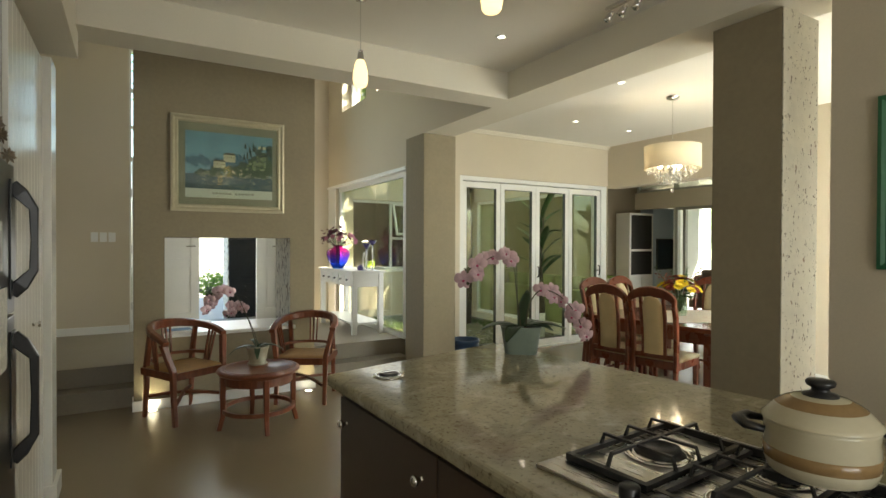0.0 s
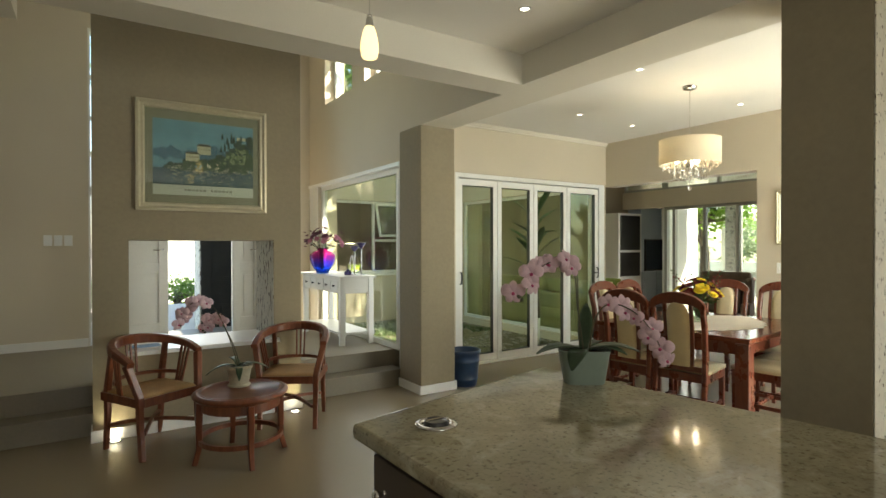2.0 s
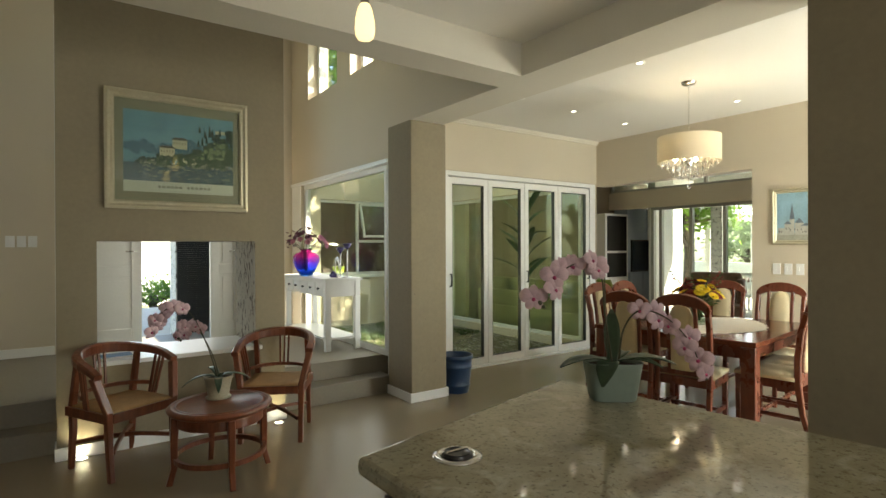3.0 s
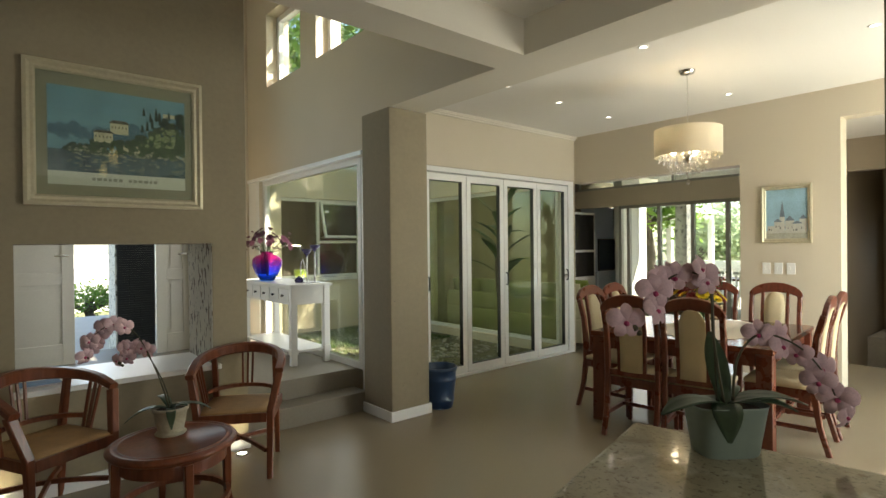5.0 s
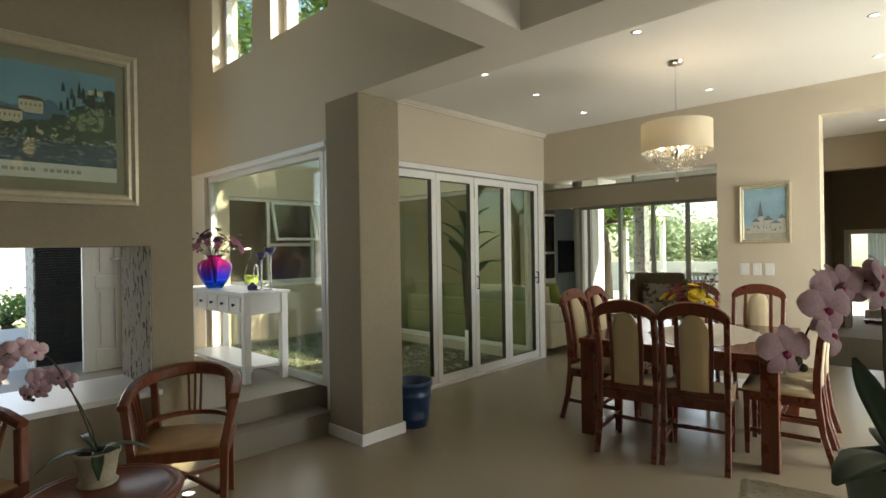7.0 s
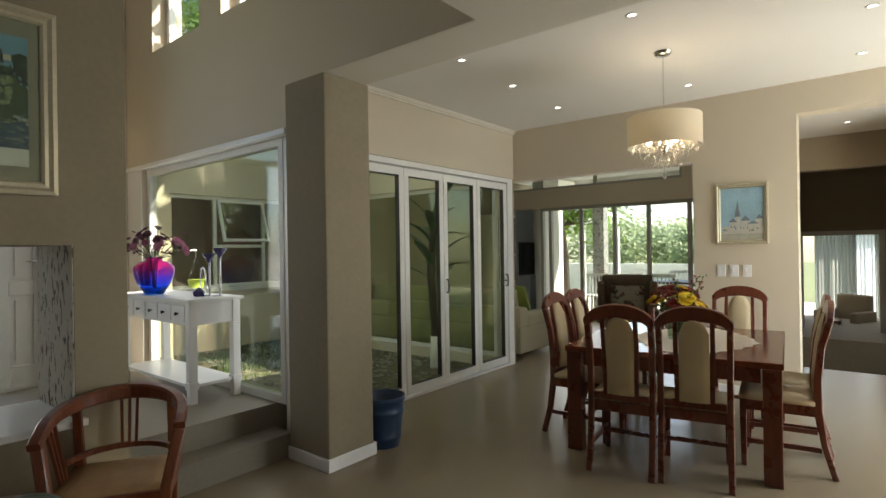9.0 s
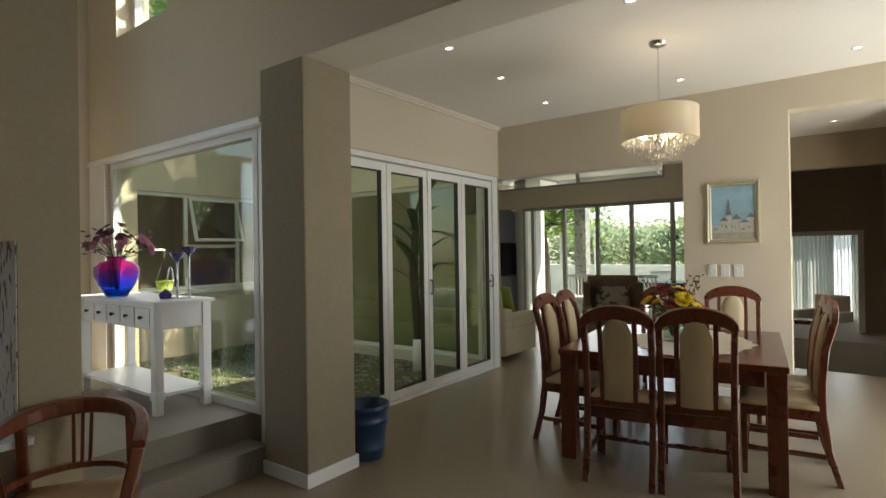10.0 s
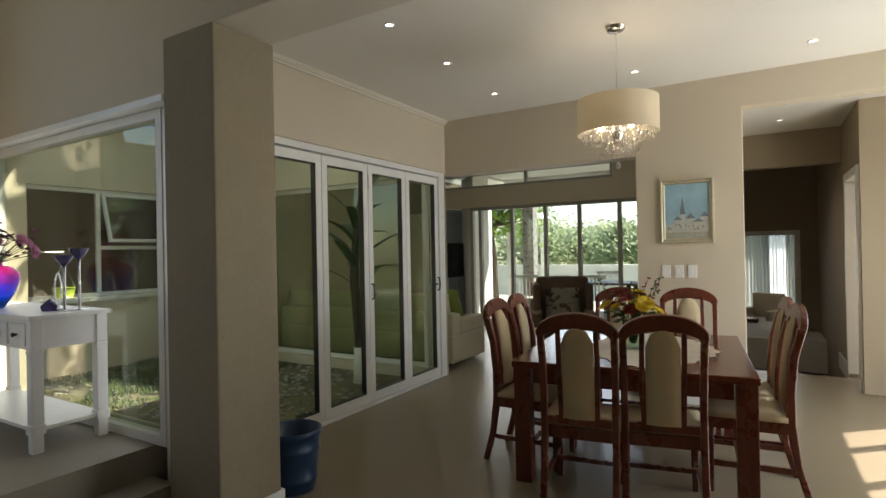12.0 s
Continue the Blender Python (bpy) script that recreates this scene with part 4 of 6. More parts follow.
# ---- doors and windows ----
def framed(name, origin, turn, width, z0, z1, cuts, label, frame_w=0.05, depth=0.06, mat=ALU, pane_mat=GLASS, rails=()):
    """A glazed frame: local x along it, cuts are the places of its mullions."""
    w = tagged(thing(name, label, "", pose(*origin, 0, 0, turn)), kind="structure")
    part("window_frame", boxes((0, frame_w, -depth / 2, depth / 2, z0, z1), (width - frame_w, width, -depth / 2, depth / 2, z0, z1), (frame_w, width - frame_w, -depth / 2, depth / 2, z0, z0 + frame_w), (frame_w, width - frame_w, -depth / 2, depth / 2, z1 - frame_w, z1)), mat, w)
    edges = [0.0, *cuts, width]
    for c in cuts:
        part("mullion", boxes((c - frame_w / 2, c + frame_w / 2, -depth / 2 + 0.003, depth / 2 - 0.003, z0 + frame_w, z1 - frame_w)), mat, w)
    for a, b in zip(edges, edges[1:]):
        p = part("pane", boxes((a + frame_w / 2, b - frame_w / 2, -0.003, 0.003, z0 + frame_w / 2, z1 - frame_w / 2)), pane_mat, w)
        p.visible_shadow = False
        for r in rails:
            part("rail", boxes((a + frame_w / 2, b - frame_w / 2, -depth / 2 + 0.004, depth / 2 - 0.004, r - 0.02, r + 0.02)), mat, w)
    return w


# folding doors to the courtyard
FOLD = (3.985, 4.585, 5.19, 5.80, 6.43)
fd = tagged(thing("door_folding", "white aluminium folding glass doors, closed", "", pose(0, 6.60, 0)), kind="structure")
part("door_frame", boxes((3.932, 3.985, -0.045, 0.045, 0, 2.298), (6.43, 6.544, -0.045, 0.045, 0, 2.298), (3.985, 6.43, -0.045, 0.045, 2.245, 2.298), (3.985, 6.43, -0.045, 0.045, 0, 0.025)), ALU, fd)
for i, (a, b) in enumerate(zip(FOLD, FOLD[1:])):
    a, b = a + 0.004, b - 0.004
    s = 0.062
    leaf = part("door_leaf", boxes((a, a + s, -0.028, 0.028, 0.03, 2.23), (b - s, b, -0.028, 0.028, 0.03, 2.23), (a + s, b - s, -0.028, 0.028, 0.03, 0.115), (a + s, b - s, -0.028, 0.028, 2.155, 2.23)), ALU, fd)
    part("seal", boxes((a + s, a + s + 0.007, -0.024, 0.024, 0.115, 2.155), (b - s - 0.007, b - s, -0.024, 0.024, 0.115, 2.155), (a + s, b - s, -0.024, 0.024, 0.115, 0.122), (a + s, b - s, -0.024, 0.024, 2.148, 2.155)), BLACK, leaf, "black rubber seal")
    p = part("pane", boxes((a + s, b - s, -0.003, 0.003, 0.115, 2.155)), GREENGLASS, leaf)
    p.visible_shadow = False
    if i in (0, 2, 3):
        hx = {0: a + 0.03, 2: a + 0.03, 3: b - 0.03}[i]
        part("handle", tube([(hx, -0.028, 0.98), (hx, -0.055, 0.985), (hx, -0.06, 1.05), (hx, -0.055, 1.115), (hx, -0.028, 1.12)], 0.009, 8), BLACK, leaf, "black handle", True)
    if i == 3:
        part("lever", tube([(hx, -0.055, 1.05), (hx - 0.10, -0.06, 1.05)], 0.008, 8), BLACK, leaf, "black lever handle", True)
    if i == 2:
        for z in (0.25, 2.0):
            part("hinge", boxes((a - 0.012, a + 0.012, -0.045, -0.026, z, z + 0.13)), ALU, leaf)

framed("window_1", (3.12, 6.367, 0), 90, 2.27, LAND + 0.002, 2.26, (), "large white-framed fixed hall window", 0.055, 0.07, ALU, GREENGLASS)
framed("window_2", (3.20, 7.462, 0), 90, 0.896, 3.352, 4.198, (), "white-framed high window", 0.065)
framed("window_3", (3.20, 6.202, 0), 90, 0.901, 3.352, 4.198, (), "white-framed high window", 0.065)
structure("lintel_edge", boxes((3.015, 3.30, 6.243, 8.97, 2.262, 2.30)), WHITE, "white painted edge over the hall window")
structure("window_jamb_far", boxes((3.034, 3.04, 8.64, 8.97, LAND + 0.002, 2.26)), WHITE, "white plastered jamb of the hall window")
structure("window_jamb", boxes((3.09, 3.30, 6.243, 6.366, 0.0, 2.26)), WHITE)

# sliding doors at the far side of the living room
BRONZE = material("grey_bronze_aluminium", (0.36, 0.36, 0.32), 0.4, vary=0.05, bump=0.02)
framed("window_sliding", (10.8, 4.4, 0), 90, 4.05, 0.0, 2.26, (0.55, 1.15, 1.85, 2.486, 3.155, 3.83), "grey-bronze sliding glass doors to the patio", 0.062, 0.09, BRONZE)
framed("window_clerestory", (10.8, 5.645, 0), 90, 3.85, 2.64, 2.94, (1.62,), "clerestory strip over the sliding doors", 0.05, 0.08, BRONZE)
framed("window_4", (11.85, 9.6, 0), 0, 0.65, 0.9, 2.25, (), "white-framed side window", 0.05)
# living room glass towards the courtyard
framed("window_5", (6.56, 6.80, 0), 90, 3.2, 0.06, 2.285, (), "white-framed courtyard window", 0.05, 0.06, ALU, GREENGLASS)
structure("wall_courtyard_east", boxes((6.46, 6.66, 6.78, 10.0, -0.5, 0.06), (6.46, 6.66, 6.78, 10.0, 2.285, 3.1)), WALL, "cream courtyard plinth under the living room window")
structure("wall_living_wing", boxes((6.66, 6.9, 9.7, 11.0, -0.5, 3.1)), WALL)
# glazing on the sunny side
framed("window_6", (4.6, 1.47, 0), 0, 3.0, 0.0, 2.35, (0.62, 1.24, 1.87, 2.5), "white-framed glass doors to the terrace", 0.06, 0.08)
# added window to go with the kitchen fill lamp, never in view
framed("window_7", (-0.4, -2.5, 0), 0, 2.6, 0.95, 2.2, (1.3,), "white-framed kitchen window, added unseen behind the camera", 0.05)

# ---- trim ----
SK = 0.085
structure("skirting_pillar", boxes((3.01, 3.435, 5.80, 5.815, 0, SK), (3.01, 3.025, 5.815, 6.24, 0, SK), (3.42, 3.435, 5.815, 6.24, 0, SK), soft=0.004), WHITE, "white skirting round the pillar")
structure("skirting_fin", boxes((FX0 - 0.012, FX1 + 0.012, FY0 - 0.014, FY0, 0, SK), (FX0 - 0.012, FX0, FY0, 6.26, 0, SK), (FX1, FX1 + 0.012, FY0, 6.26, 0, SK)), WHITE, "white skirting along the khaki wall")
structure("skirting_far", boxes((6.536, 6.55, 3.58, 4.455, 0, SK)), WHITE)
structure("skirting_passage", boxes((8.62, 9.4, 2.65, 2.664, -0.1, SK)), WHITE)
structure("skirting_hall", boxes((-1.45, 0.35, 8.484, 8.5, LAND, LAND + 0.09)), WHITE, "white skirting in the entrance hall")
bm = bmesh.new()
for k, (d, h) in enumerate(((0.05, 0.012), (0.038, 0.026), (0.02, 0.045))):
    box(bm, 3.4, 6.55, 6.54 - d, 6.54, CEIL_D - h, CEIL_D - (0, 0.012, 0.026)[k])
structure("cornice", bm, BEAM, "stepped cream cornice")

# ---- lamps ----
def downlight(x, y, z, r=0.024):
    d = thing("downlight", "round white recessed ceiling downlight, lit", "ceiling light", pose(x, y, z), "recessed downlights")
    part("rim", lathe([(r, 0.004), (r + 0.014, 0.0), (r + 0.014, -0.005), (r, -0.004)], 24), WHITE, d, "", True)
    part("lens", lathe([(r, -0.0005), (0.0, -0.002)], 24), SPOT, d, "lit lens")
    return d


d0 = downlight(4.11, 5.505, CEIL_D)
for x, y in ((4.93, 5.55), (5.885, 5.59), (5.985, 4.34), (6.02, 3.105), (5.03, 3.04), (4.18, 4.22), (4.10, 3.05)):
    copy_thing(d0, pose(x, y, CEIL_D))
for x, y in ((2.51, 3.77), (0.5, 3.6), (2.4, 1.6), (0.6, 1.4)):
    copy_thing(d0, pose(x, y, CEIL_K))
for x, y in ((8.14, 3.26), (9.15, 3.33), (9.74, 3.36)):
    copy_thing(d0, pose(x, y, 2.76))
    beam = new("passage_downlight", bpy.data.lights.new("passage_downlight", "SPOT"))
    beam.data.energy, beam.data.color, beam.data.spot_size, beam.data.spot_blend, beam.data.shadow_soft_size = 4.0, (1.0, 0.9, 0.75), radians(100), 0.7, 0.02
    beam.matrix_world = look((x, y, 2.745), (x + 0.001, y, 0))

FROST = glow("frosted_lit_glass", (1.0, 0.78, 0.36), 0.42)


def pendant(x, y):
    p = thing("pendant_lamp", "small lit pendant lamp with frosted amber glass shade", "pendant lamp", pose(x, y, CEIL_K), "pendants over the island")
    part("ceiling_cup", lathe([(0.0, 0.0), (0.045, 0.0), (0.045, -0.012), (0.03, -0.028), (0.0, -0.03)], 28), CHROME, p, "chrome ceiling cup", True)
    part("cord", tube([(0, 0, -0.028), (0, 0, -0.33)], 0.0025, 6), CHROME, p)
    part("socket", lathe([(0.0, -0.31), (0.012, -0.31), (0.016, -0.33), (0.02, -0.36), (0.02, -0.372), (0.0, -0.372)], 20), CHROME, p, "chrome lamp holder", True)
    part("shade", lathe([(0.02, -0.365), (0.03, -0.385), (0.04, -0.43), (0.043, -0.47), (0.038, -0.50), (0.03, -0.512), (0.0, -0.505)], 28), FROST, p, "frosted amber glass shade", True)
    return p


p1 = pendant(1.475, 3.69)
copy_thing(p1, pose(1.545, 2.53, CEIL_K))
sp = thing("ceiling_spotlights", "chrome ceiling bracket with three small spotlights", "ceiling light", pose(2.78, 2.98, CEIL_K))
part("bracket", boxes((-0.012, 0.012, -0.12, 0.12, -0.02, -0.001)), CHROME, sp)
for k in (-0.1, 0.0, 0.1):
    part("spot_head", lathe([(0.0, 0.03), (0.012, 0.03), (0.02, 0.0), (0.024, -0.03), (0.018, -0.032), (0.0, -0.02)], 18), CHROME, sp, "chrome spot head", True, pose(0, k, -0.06, 25, 20, 0))

# uplights in the floor at the khaki wall
for x, y in ((0.525, 6.02), (1.853, 5.975)):
    u = thing("floor_uplight", "round steel floor uplight, lit, at the khaki wall", "floor light", pose(x, y, 0.001), "floor uplights")
    part("rim", lathe([(0.03, 0.0), (0.042, 0.0), (0.040, 0.006), (0.03, 0.006), (0.03, 0.0)], 28), STEEL, u, "steel rim", True)
    part("lens", lathe([(0.03, 0.002), (0.0, 0.003)], 24), glow("uplight_lens", (1.0, 0.95, 0.75), 6.0), u, "lit lens")
    l = new("uplight", bpy.data.lights.new("uplight", "SPOT"))
    l.data.energy, l.data.color, l.data.spot_size, l.data.spot_blend, l.data.shadow_soft_size = 1.6, (1.0, 0.92, 0.62), radians(95), 0.8, 0.02
    l.matrix_world = look((x, y - 0.005, 0.012), (x, y + 0.06, 0.5))

# ---- pictures ----
def quad(bm, x0, x1, z0, z1, y):
    bm.faces.new([bm.verts.new(p) for p in ((x0, y, z0), (x1, y, z0), (x1, y, z1), (x0, y, z1))])


def frame_bars(w, h, bar, depth, lip=0.35):
    """A mitred picture frame with two steps, standing in the xz plane, its front towards -y."""
    bm = bmesh.new()
    prof = ((0, 0), (0, -depth), (bar * 0.3, -depth * 1.15), (bar * 0.55, -depth * 0.7), (bar * 0.8, -depth * 0.8), (bar, -depth * 0.45), (bar, 0))
    rings = [[bm.verts.new(p) for p in ((o, d, o), (w - o, d, o), (w - o, d, h - o), (o, d, h - o))] for o, d in prof]
    for a, b in zip(rings, rings[1:]):
        for k in range(4):
            bm.faces.new((a[k], a[(k + 1) % 4], b[(k + 1) % 4], b[k]))
    bmesh.ops.recalc_face_normals(bm, faces=bm.faces[:])
    return bm


def paint(name, c, vary=0.3, scale=25, rough=0.6):
    return material(name, c, rough, vary=vary, scale=scale, fine=120, bump=0.05)


SILVER = material("pale_gilt_frame", (0.52, 0.47, 0.33), 0.4, metal=0.35, vary=0.12, scale=20, bump=0.1)
pic = thing("framed_print", "large pale-framed print of a lakeside villa on the khaki wall", "picture", pose(0.664, FY0 - 0.001, 1.712))
PW, PH = 0.968, 0.848
part("frame", frame_bars(PW, PH, 0.062, 0.03), SILVER, pic, "pale gilt stepped frame")
bm = bmesh.new(); quad(bm, 0.06, PW - 0.06, 0.06, PH - 0.06, -0.006)
part("mount", bm, material("olive_mount", (0.28, 0.26, 0.19), 0.8, vary=0.04), pic, "olive card mount")
bm = bmesh.new(); quad(bm, 0.115, 0.862, 0.125, 0.712, -0.008)
part("paper", bm, paint("print_margin", (0.62, 0.62, 0.55), 0.04), pic, "pale print margin")
bm = bmesh.new(); quad(bm, 0.115, 0.862, 0.205, 0.712, -0.009)
part("sky", bm, paint("print_sky", (0.17, 0.33, 0.42), 0.35, 5), pic, "hazy blue mountain sky")
bm = bmesh.new(); quad(bm, 0.115, 0.862, 0.205, 0.335, -0.010)
part("lake", bm, paint("print_lake", (0.055, 0.10, 0.125), 0.7, 22), pic, "dark reflecting lake")
g = random.Random(21)


def blobs(x0, x1, z0, z1, n, r0, r1, y, edge=None, flat=1.0):
    bm = bmesh.new()
    for _ in range(n):
        x, z, r = g.uniform(x0, x1), g.uniform(z0, z1), g.uniform(r0, r1)
        if edge and z > edge(x):
            continue
        k = 7
        bm.faces.new([bm.verts.new((min(0.861, max(0.116, x + r * math.cos(6.2832 * i / k) * g.uniform(0.7, 1.2))), y - g.uniform(0, 0.0006), min(0.711, max(0.206, z + flat * r * math.sin(6.2832 * i / k) * g.uniform(0.7, 1.2))))) for i in range(k)])
    return bm


hill = lambda x: 0.32 + (0.30 * min(1, max(0, (x - 0.16) / 0.55)) if x > 0.16 else 0.0) * (0.75 + 0.25 * math.sin(9 * x))
part("far_hills", blobs(0.12, 0.86, 0.40, 0.56, 60, 0.02, 0.05, -0.0095, lambda x: 0.44 + 0.1 * x), paint("print_far_hills", (0.085, 0.18, 0.25), 0.3), pic)
part("headland", blobs(0.17, 0.86, 0.33, 0.66, 420, 0.012, 0.032, -0.011, hill), paint("print_dark_trees", (0.035, 0.065, 0.045), 0.5), pic, "dark wooded headland")
part("shrubs", blobs(0.25, 0.86, 0.33, 0.6, 240, 0.006, 0.018, -0.012, lambda x: hill(x) - 0.03), paint("print_shrubs", (0.075, 0.12, 0.06), 0.6, 60), pic, "olive shrubs")
part("shore", blobs(0.22, 0.86, 0.315, 0.36, 150, 0.004, 0.011, -0.013, None, 0.6), paint("print_shore", (0.36, 0.36, 0.28), 0.4), pic, "pale shore stones")
bm = bmesh.new()
for x0, x1, z0, z1 in ((0.345, 0.445, 0.395, 0.455), (0.43, 0.53, 0.455, 0.52), (0.50, 0.60, 0.345, 0.39), (0.73, 0.80, 0.595, 0.62)):
    quad(bm, x0, x1, z0, z1, -0.014)
part("villa", bm, paint("print_villa", (0.62, 0.57, 0.40), 0.15), pic, "cream villa")
bm = bmesh.new()
for x0, x1, z0, h in ((0.335, 0.455, 0.455, 0.016), (0.42, 0.54, 0.52, 0.02)):
    bm.faces.new([bm.verts.new(p) for p in ((x0, -0.0142, z0), (x1, -0.0142, z0), (x1 - 0.025, -0.0142, z0 + h), (x0 + 0.025, -0.0142, z0 + h))])
for k in range(5):
    quad(bm, 0.353 + 0.019 * k, 0.359 + 0.019 * k, 0.425, 0.438, -0.0144)
    quad(bm, 0.438 + 0.019 * k, 0.444 + 0.019 * k, 0.49, 0.503, -0.0144)
part("villa_windows", bm, paint("print_shadow", (0.10, 0.085, 0.06), 0.2), pic)
bm = bmesh.new()
for k in range(16):
    x, z = 0.60 + 0.26 * (k + g.random()) / 17, g.uniform(0.47, 0.60)
    h = g.uniform(0.05, 0.10)
    bm.faces.new([bm.verts.new(p) for p in ((x - 0.009, -0.0145, z), (x + 0.009, -0.0145, z), (x + 0.006, -0.0145, z + h * 0.6), (x, -0.0145, min(0.71, z + h)), (x - 0.006, -0.0145, z + h * 0.6))])
part("cypresses", bm, paint("print_cypress", (0.02, 0.045, 0.035), 0.3), pic, "dark cypress trees")
part("terrace_plants", blobs(0.33, 0.86, 0.34, 0.45, 150, 0.006, 0.02, -0.0146, lambda x: 0.40 + 0.25 * max(0, x - 0.5)), paint("print_terrace_plants", (0.06, 0.10, 0.05), 0.7, 60), pic, "leafy terrace planting")
part("sunlit_slope", blobs(0.50, 0.80, 0.40, 0.52, 110, 0.006, 0.016, -0.0152, lambda x: hill(x) - 0.04), paint("print_sunlit_slope", (0.24, 0.30, 0.16), 0.6, 60), pic, "sunlit green slope")
part("reflections", blobs(0.2, 0.86, 0.215, 0.32, 120, 0.005, 0.016, -0.0145, None, 0.35), paint("print_reflections", (0.24, 0.27, 0.22), 0.5), pic)
bm = bmesh.new()
x = 0.335
for k in range(13):
    w = g.uniform(0.016, 0.026)
    if k != 6:
        quad(bm, x, x + w, 0.158, 0.176, -0.009)
    x += w + 0.008
part("caption", bm, paint("print_caption", (0.30, 0.29, 0.25), 0.1), pic, "line of small grey lettering")
p = part("pane", boxes((0.06, PW - 0.06, -0.0178, -0.0162, 0.06, PH - 0.06)), GLASS, pic)
p.visible_shadow = False

p2 = thing("framed_painting", "small gilt-framed painting of a church and white houses", "picture", pose(6.549, 4.245, 1.44, 0, 0, -90) @ Matrix.Diagonal((0.88, 1, 1.01, 1)))
W2, H2 = 0.50, 0.575
part("frame", frame_bars(W2, H2, 0.045, 0.025), SILVER, p2, "gilt frame")
bm = bmesh.new(); quad(bm, 0.044, W2 - 0.044, 0.044, H2 - 0.044, -0.006)
part("sky", bm, paint("painting_sky", (0.30, 0.48, 0.58), 0.3, 6), p2, "pale blue clouded sky")
bm = bmesh.new(); quad(bm, 0.044, W2 - 0.044, 0.044, 0.12, -0.007)
part("ground", bm, paint("painting_ground", (0.40, 0.40, 0.32), 0.3, 12), p2)
bm = bmesh.new()
for x0, x1, z0, z1 in ((0.06, 0.14, 0.10, 0.17), (0.13, 0.20, 0.10, 0.21), (0.24, 0.33, 0.10, 0.22), (0.31, 0.40, 0.10, 0.19), (0.38, 0.45, 0.10, 0.235), (0.185, 0.235, 0.10, 0.26)):
    quad(bm, x0, x1, z0, z1, -0.008 - 0.0004 * (x0 * 10 % 3))
part("houses", bm, paint("painting_houses", (0.50, 0.50, 0.44), 0.2), p2, "white houses")
bm = bmesh.new()
for x0, x1, z, h in ((0.12, 0.21, 0.21, 0.035), (0.235, 0.335, 0.22, 0.05), (0.30, 0.41, 0.19, 0.03), (0.375, 0.455, 0.235, 0.04), (0.183, 0.237, 0.26, 0.16)):
    bm.faces.new([bm.verts.new(p) for p in ((x0, -0.0098, z), (x1, -0.0098, z), ((x0 + x1) / 2, -0.0098, z + h))])
part("roofs", bm, paint("painting_roofs", (0.16, 0.20, 0.24), 0.3), p2, "slate roofs and spire")
bm = bmesh.new()
for k in range(14):
    x, z = g.uniform(0.07, 0.43), g.uniform(0.115, 0.17)
    quad(bm, x, x + 0.008, z, z + 0.018, -0.0102)
part("house_windows", bm, paint("painting_windows", (0.12, 0.13, 0.13), 0.2), p2)
gp = thing("green_framed_picture", "green-framed picture on the kitchen wall", "picture", pose(3.029, 1.86, 1.33, 0, 0, -90))
part("frame", frame_bars(0.6, 0.71, 0.05, 0.022), material("green_frame_paint", (0.03, 0.16, 0.07), 0.5, vary=0.15), gp, "dark green frame")
bm = bmesh.new(); quad(bm, 0.045, 0.555, 0.045, 0.665, -0.006)
part("print", bm, paint("muted_print", (0.4, 0.42, 0.36), 0.3, 8), gp)


def switch(m, n, kind="white light switch plate on the wall"):
    s = thing("light_switch", kind, "switch", m, "light switches")
    part("plate", boxes((0, 0.075, -0.008, 0, 0, 0.115), soft=0.003), WHITE, s)
    for k in range(n):
        part("rocker", boxes((0.014 + k * 0.026, 0.034 + k * 0.026, -0.012, -0.007, 0.035, 0.08), soft=0.002), WHITE, s)
    return s


for y in (4.245, 4.135, 4.025):
    switch(pose(6.549, y, 1.13, 0, 0, -90), 1)
for x in (-0.045, 0.045, 0.135):
    switch(pose(x, 8.499, 1.44), 2)

# ---- entrance hall ----
PANELW = material("white_door_paint", (0.74, 0.73, 0.68), 0.35, vary=0.05, scale=4, bump=0.04)


def panel_door(m, w, h, label):
    d = tagged(thing("door_leaf", label, "door", m), group="entrance doors")
    for a, b in ((0, 0.1), (w - 0.1, w)):
        part("stile", boxes((a, b, -0.022, 0.022, 0, h), soft=0.003), PANELW, d)
    for a, b in ((0, 0.2), (0.78, 0.9), (h - 0.11, h)):
        part("rail", boxes((0.1, w - 0.1, -0.022, 0.022, a, b), soft=0.003), PANELW, d)
    for z0, z1 in ((0.2, 0.78), (0.9, h - 0.11)):
        part("door_panel", boxes((0.1, w - 0.1, -0.004, 0.004, z0, z1), (0.145, w - 0.145, -0.014, 0.014, z0 + 0.045, z1 - 0.045)), PANELW, d, "raised white panel")
    part("handle", tube([(w - 0.05, -0.02, 1.06), (w - 0.05, -0.06, 1.06), (w - 0.16, -0.062, 1.06)], 0.009, 8), CHROME, d, "chrome lever handle", True)
    return d


panel_door(pose(0.38, 8.56, LAND), 0.765, 2.1, "white panelled entrance door leaf, closed")
panel_door(pose(1.87, 8.56, LAND, 0, 0, 4), 0.37, 2.1, "narrow white panelled entrance door leaf, open")
ef = tagged(thing("door_entrance", "tall white entrance door frame with glazed panes above", "", pose(0, 8.56, 0)), kind="structure")
part("door_frame", boxes((0.355, 0.377, -0.05, 0.05, LAND, 3.85), (2.24, 2.3, -0.05, 0.05, LAND, 3.85), (0.377, 2.24, -0.05, 0.05, LAND + 2.105, LAND + 2.16), (0.377, 2.24, -0.05, 0.05, 3.8, 3.85), (1.145, 1.195, -0.05, 0.05, LAND + 2.16, 3.8), (0.377, 2.24, -0.04, 0.04, 2.84, 2.88), (0.377, 2.24, -0.04, 0.04, 3.3, 3.34)), PANELW, ef)
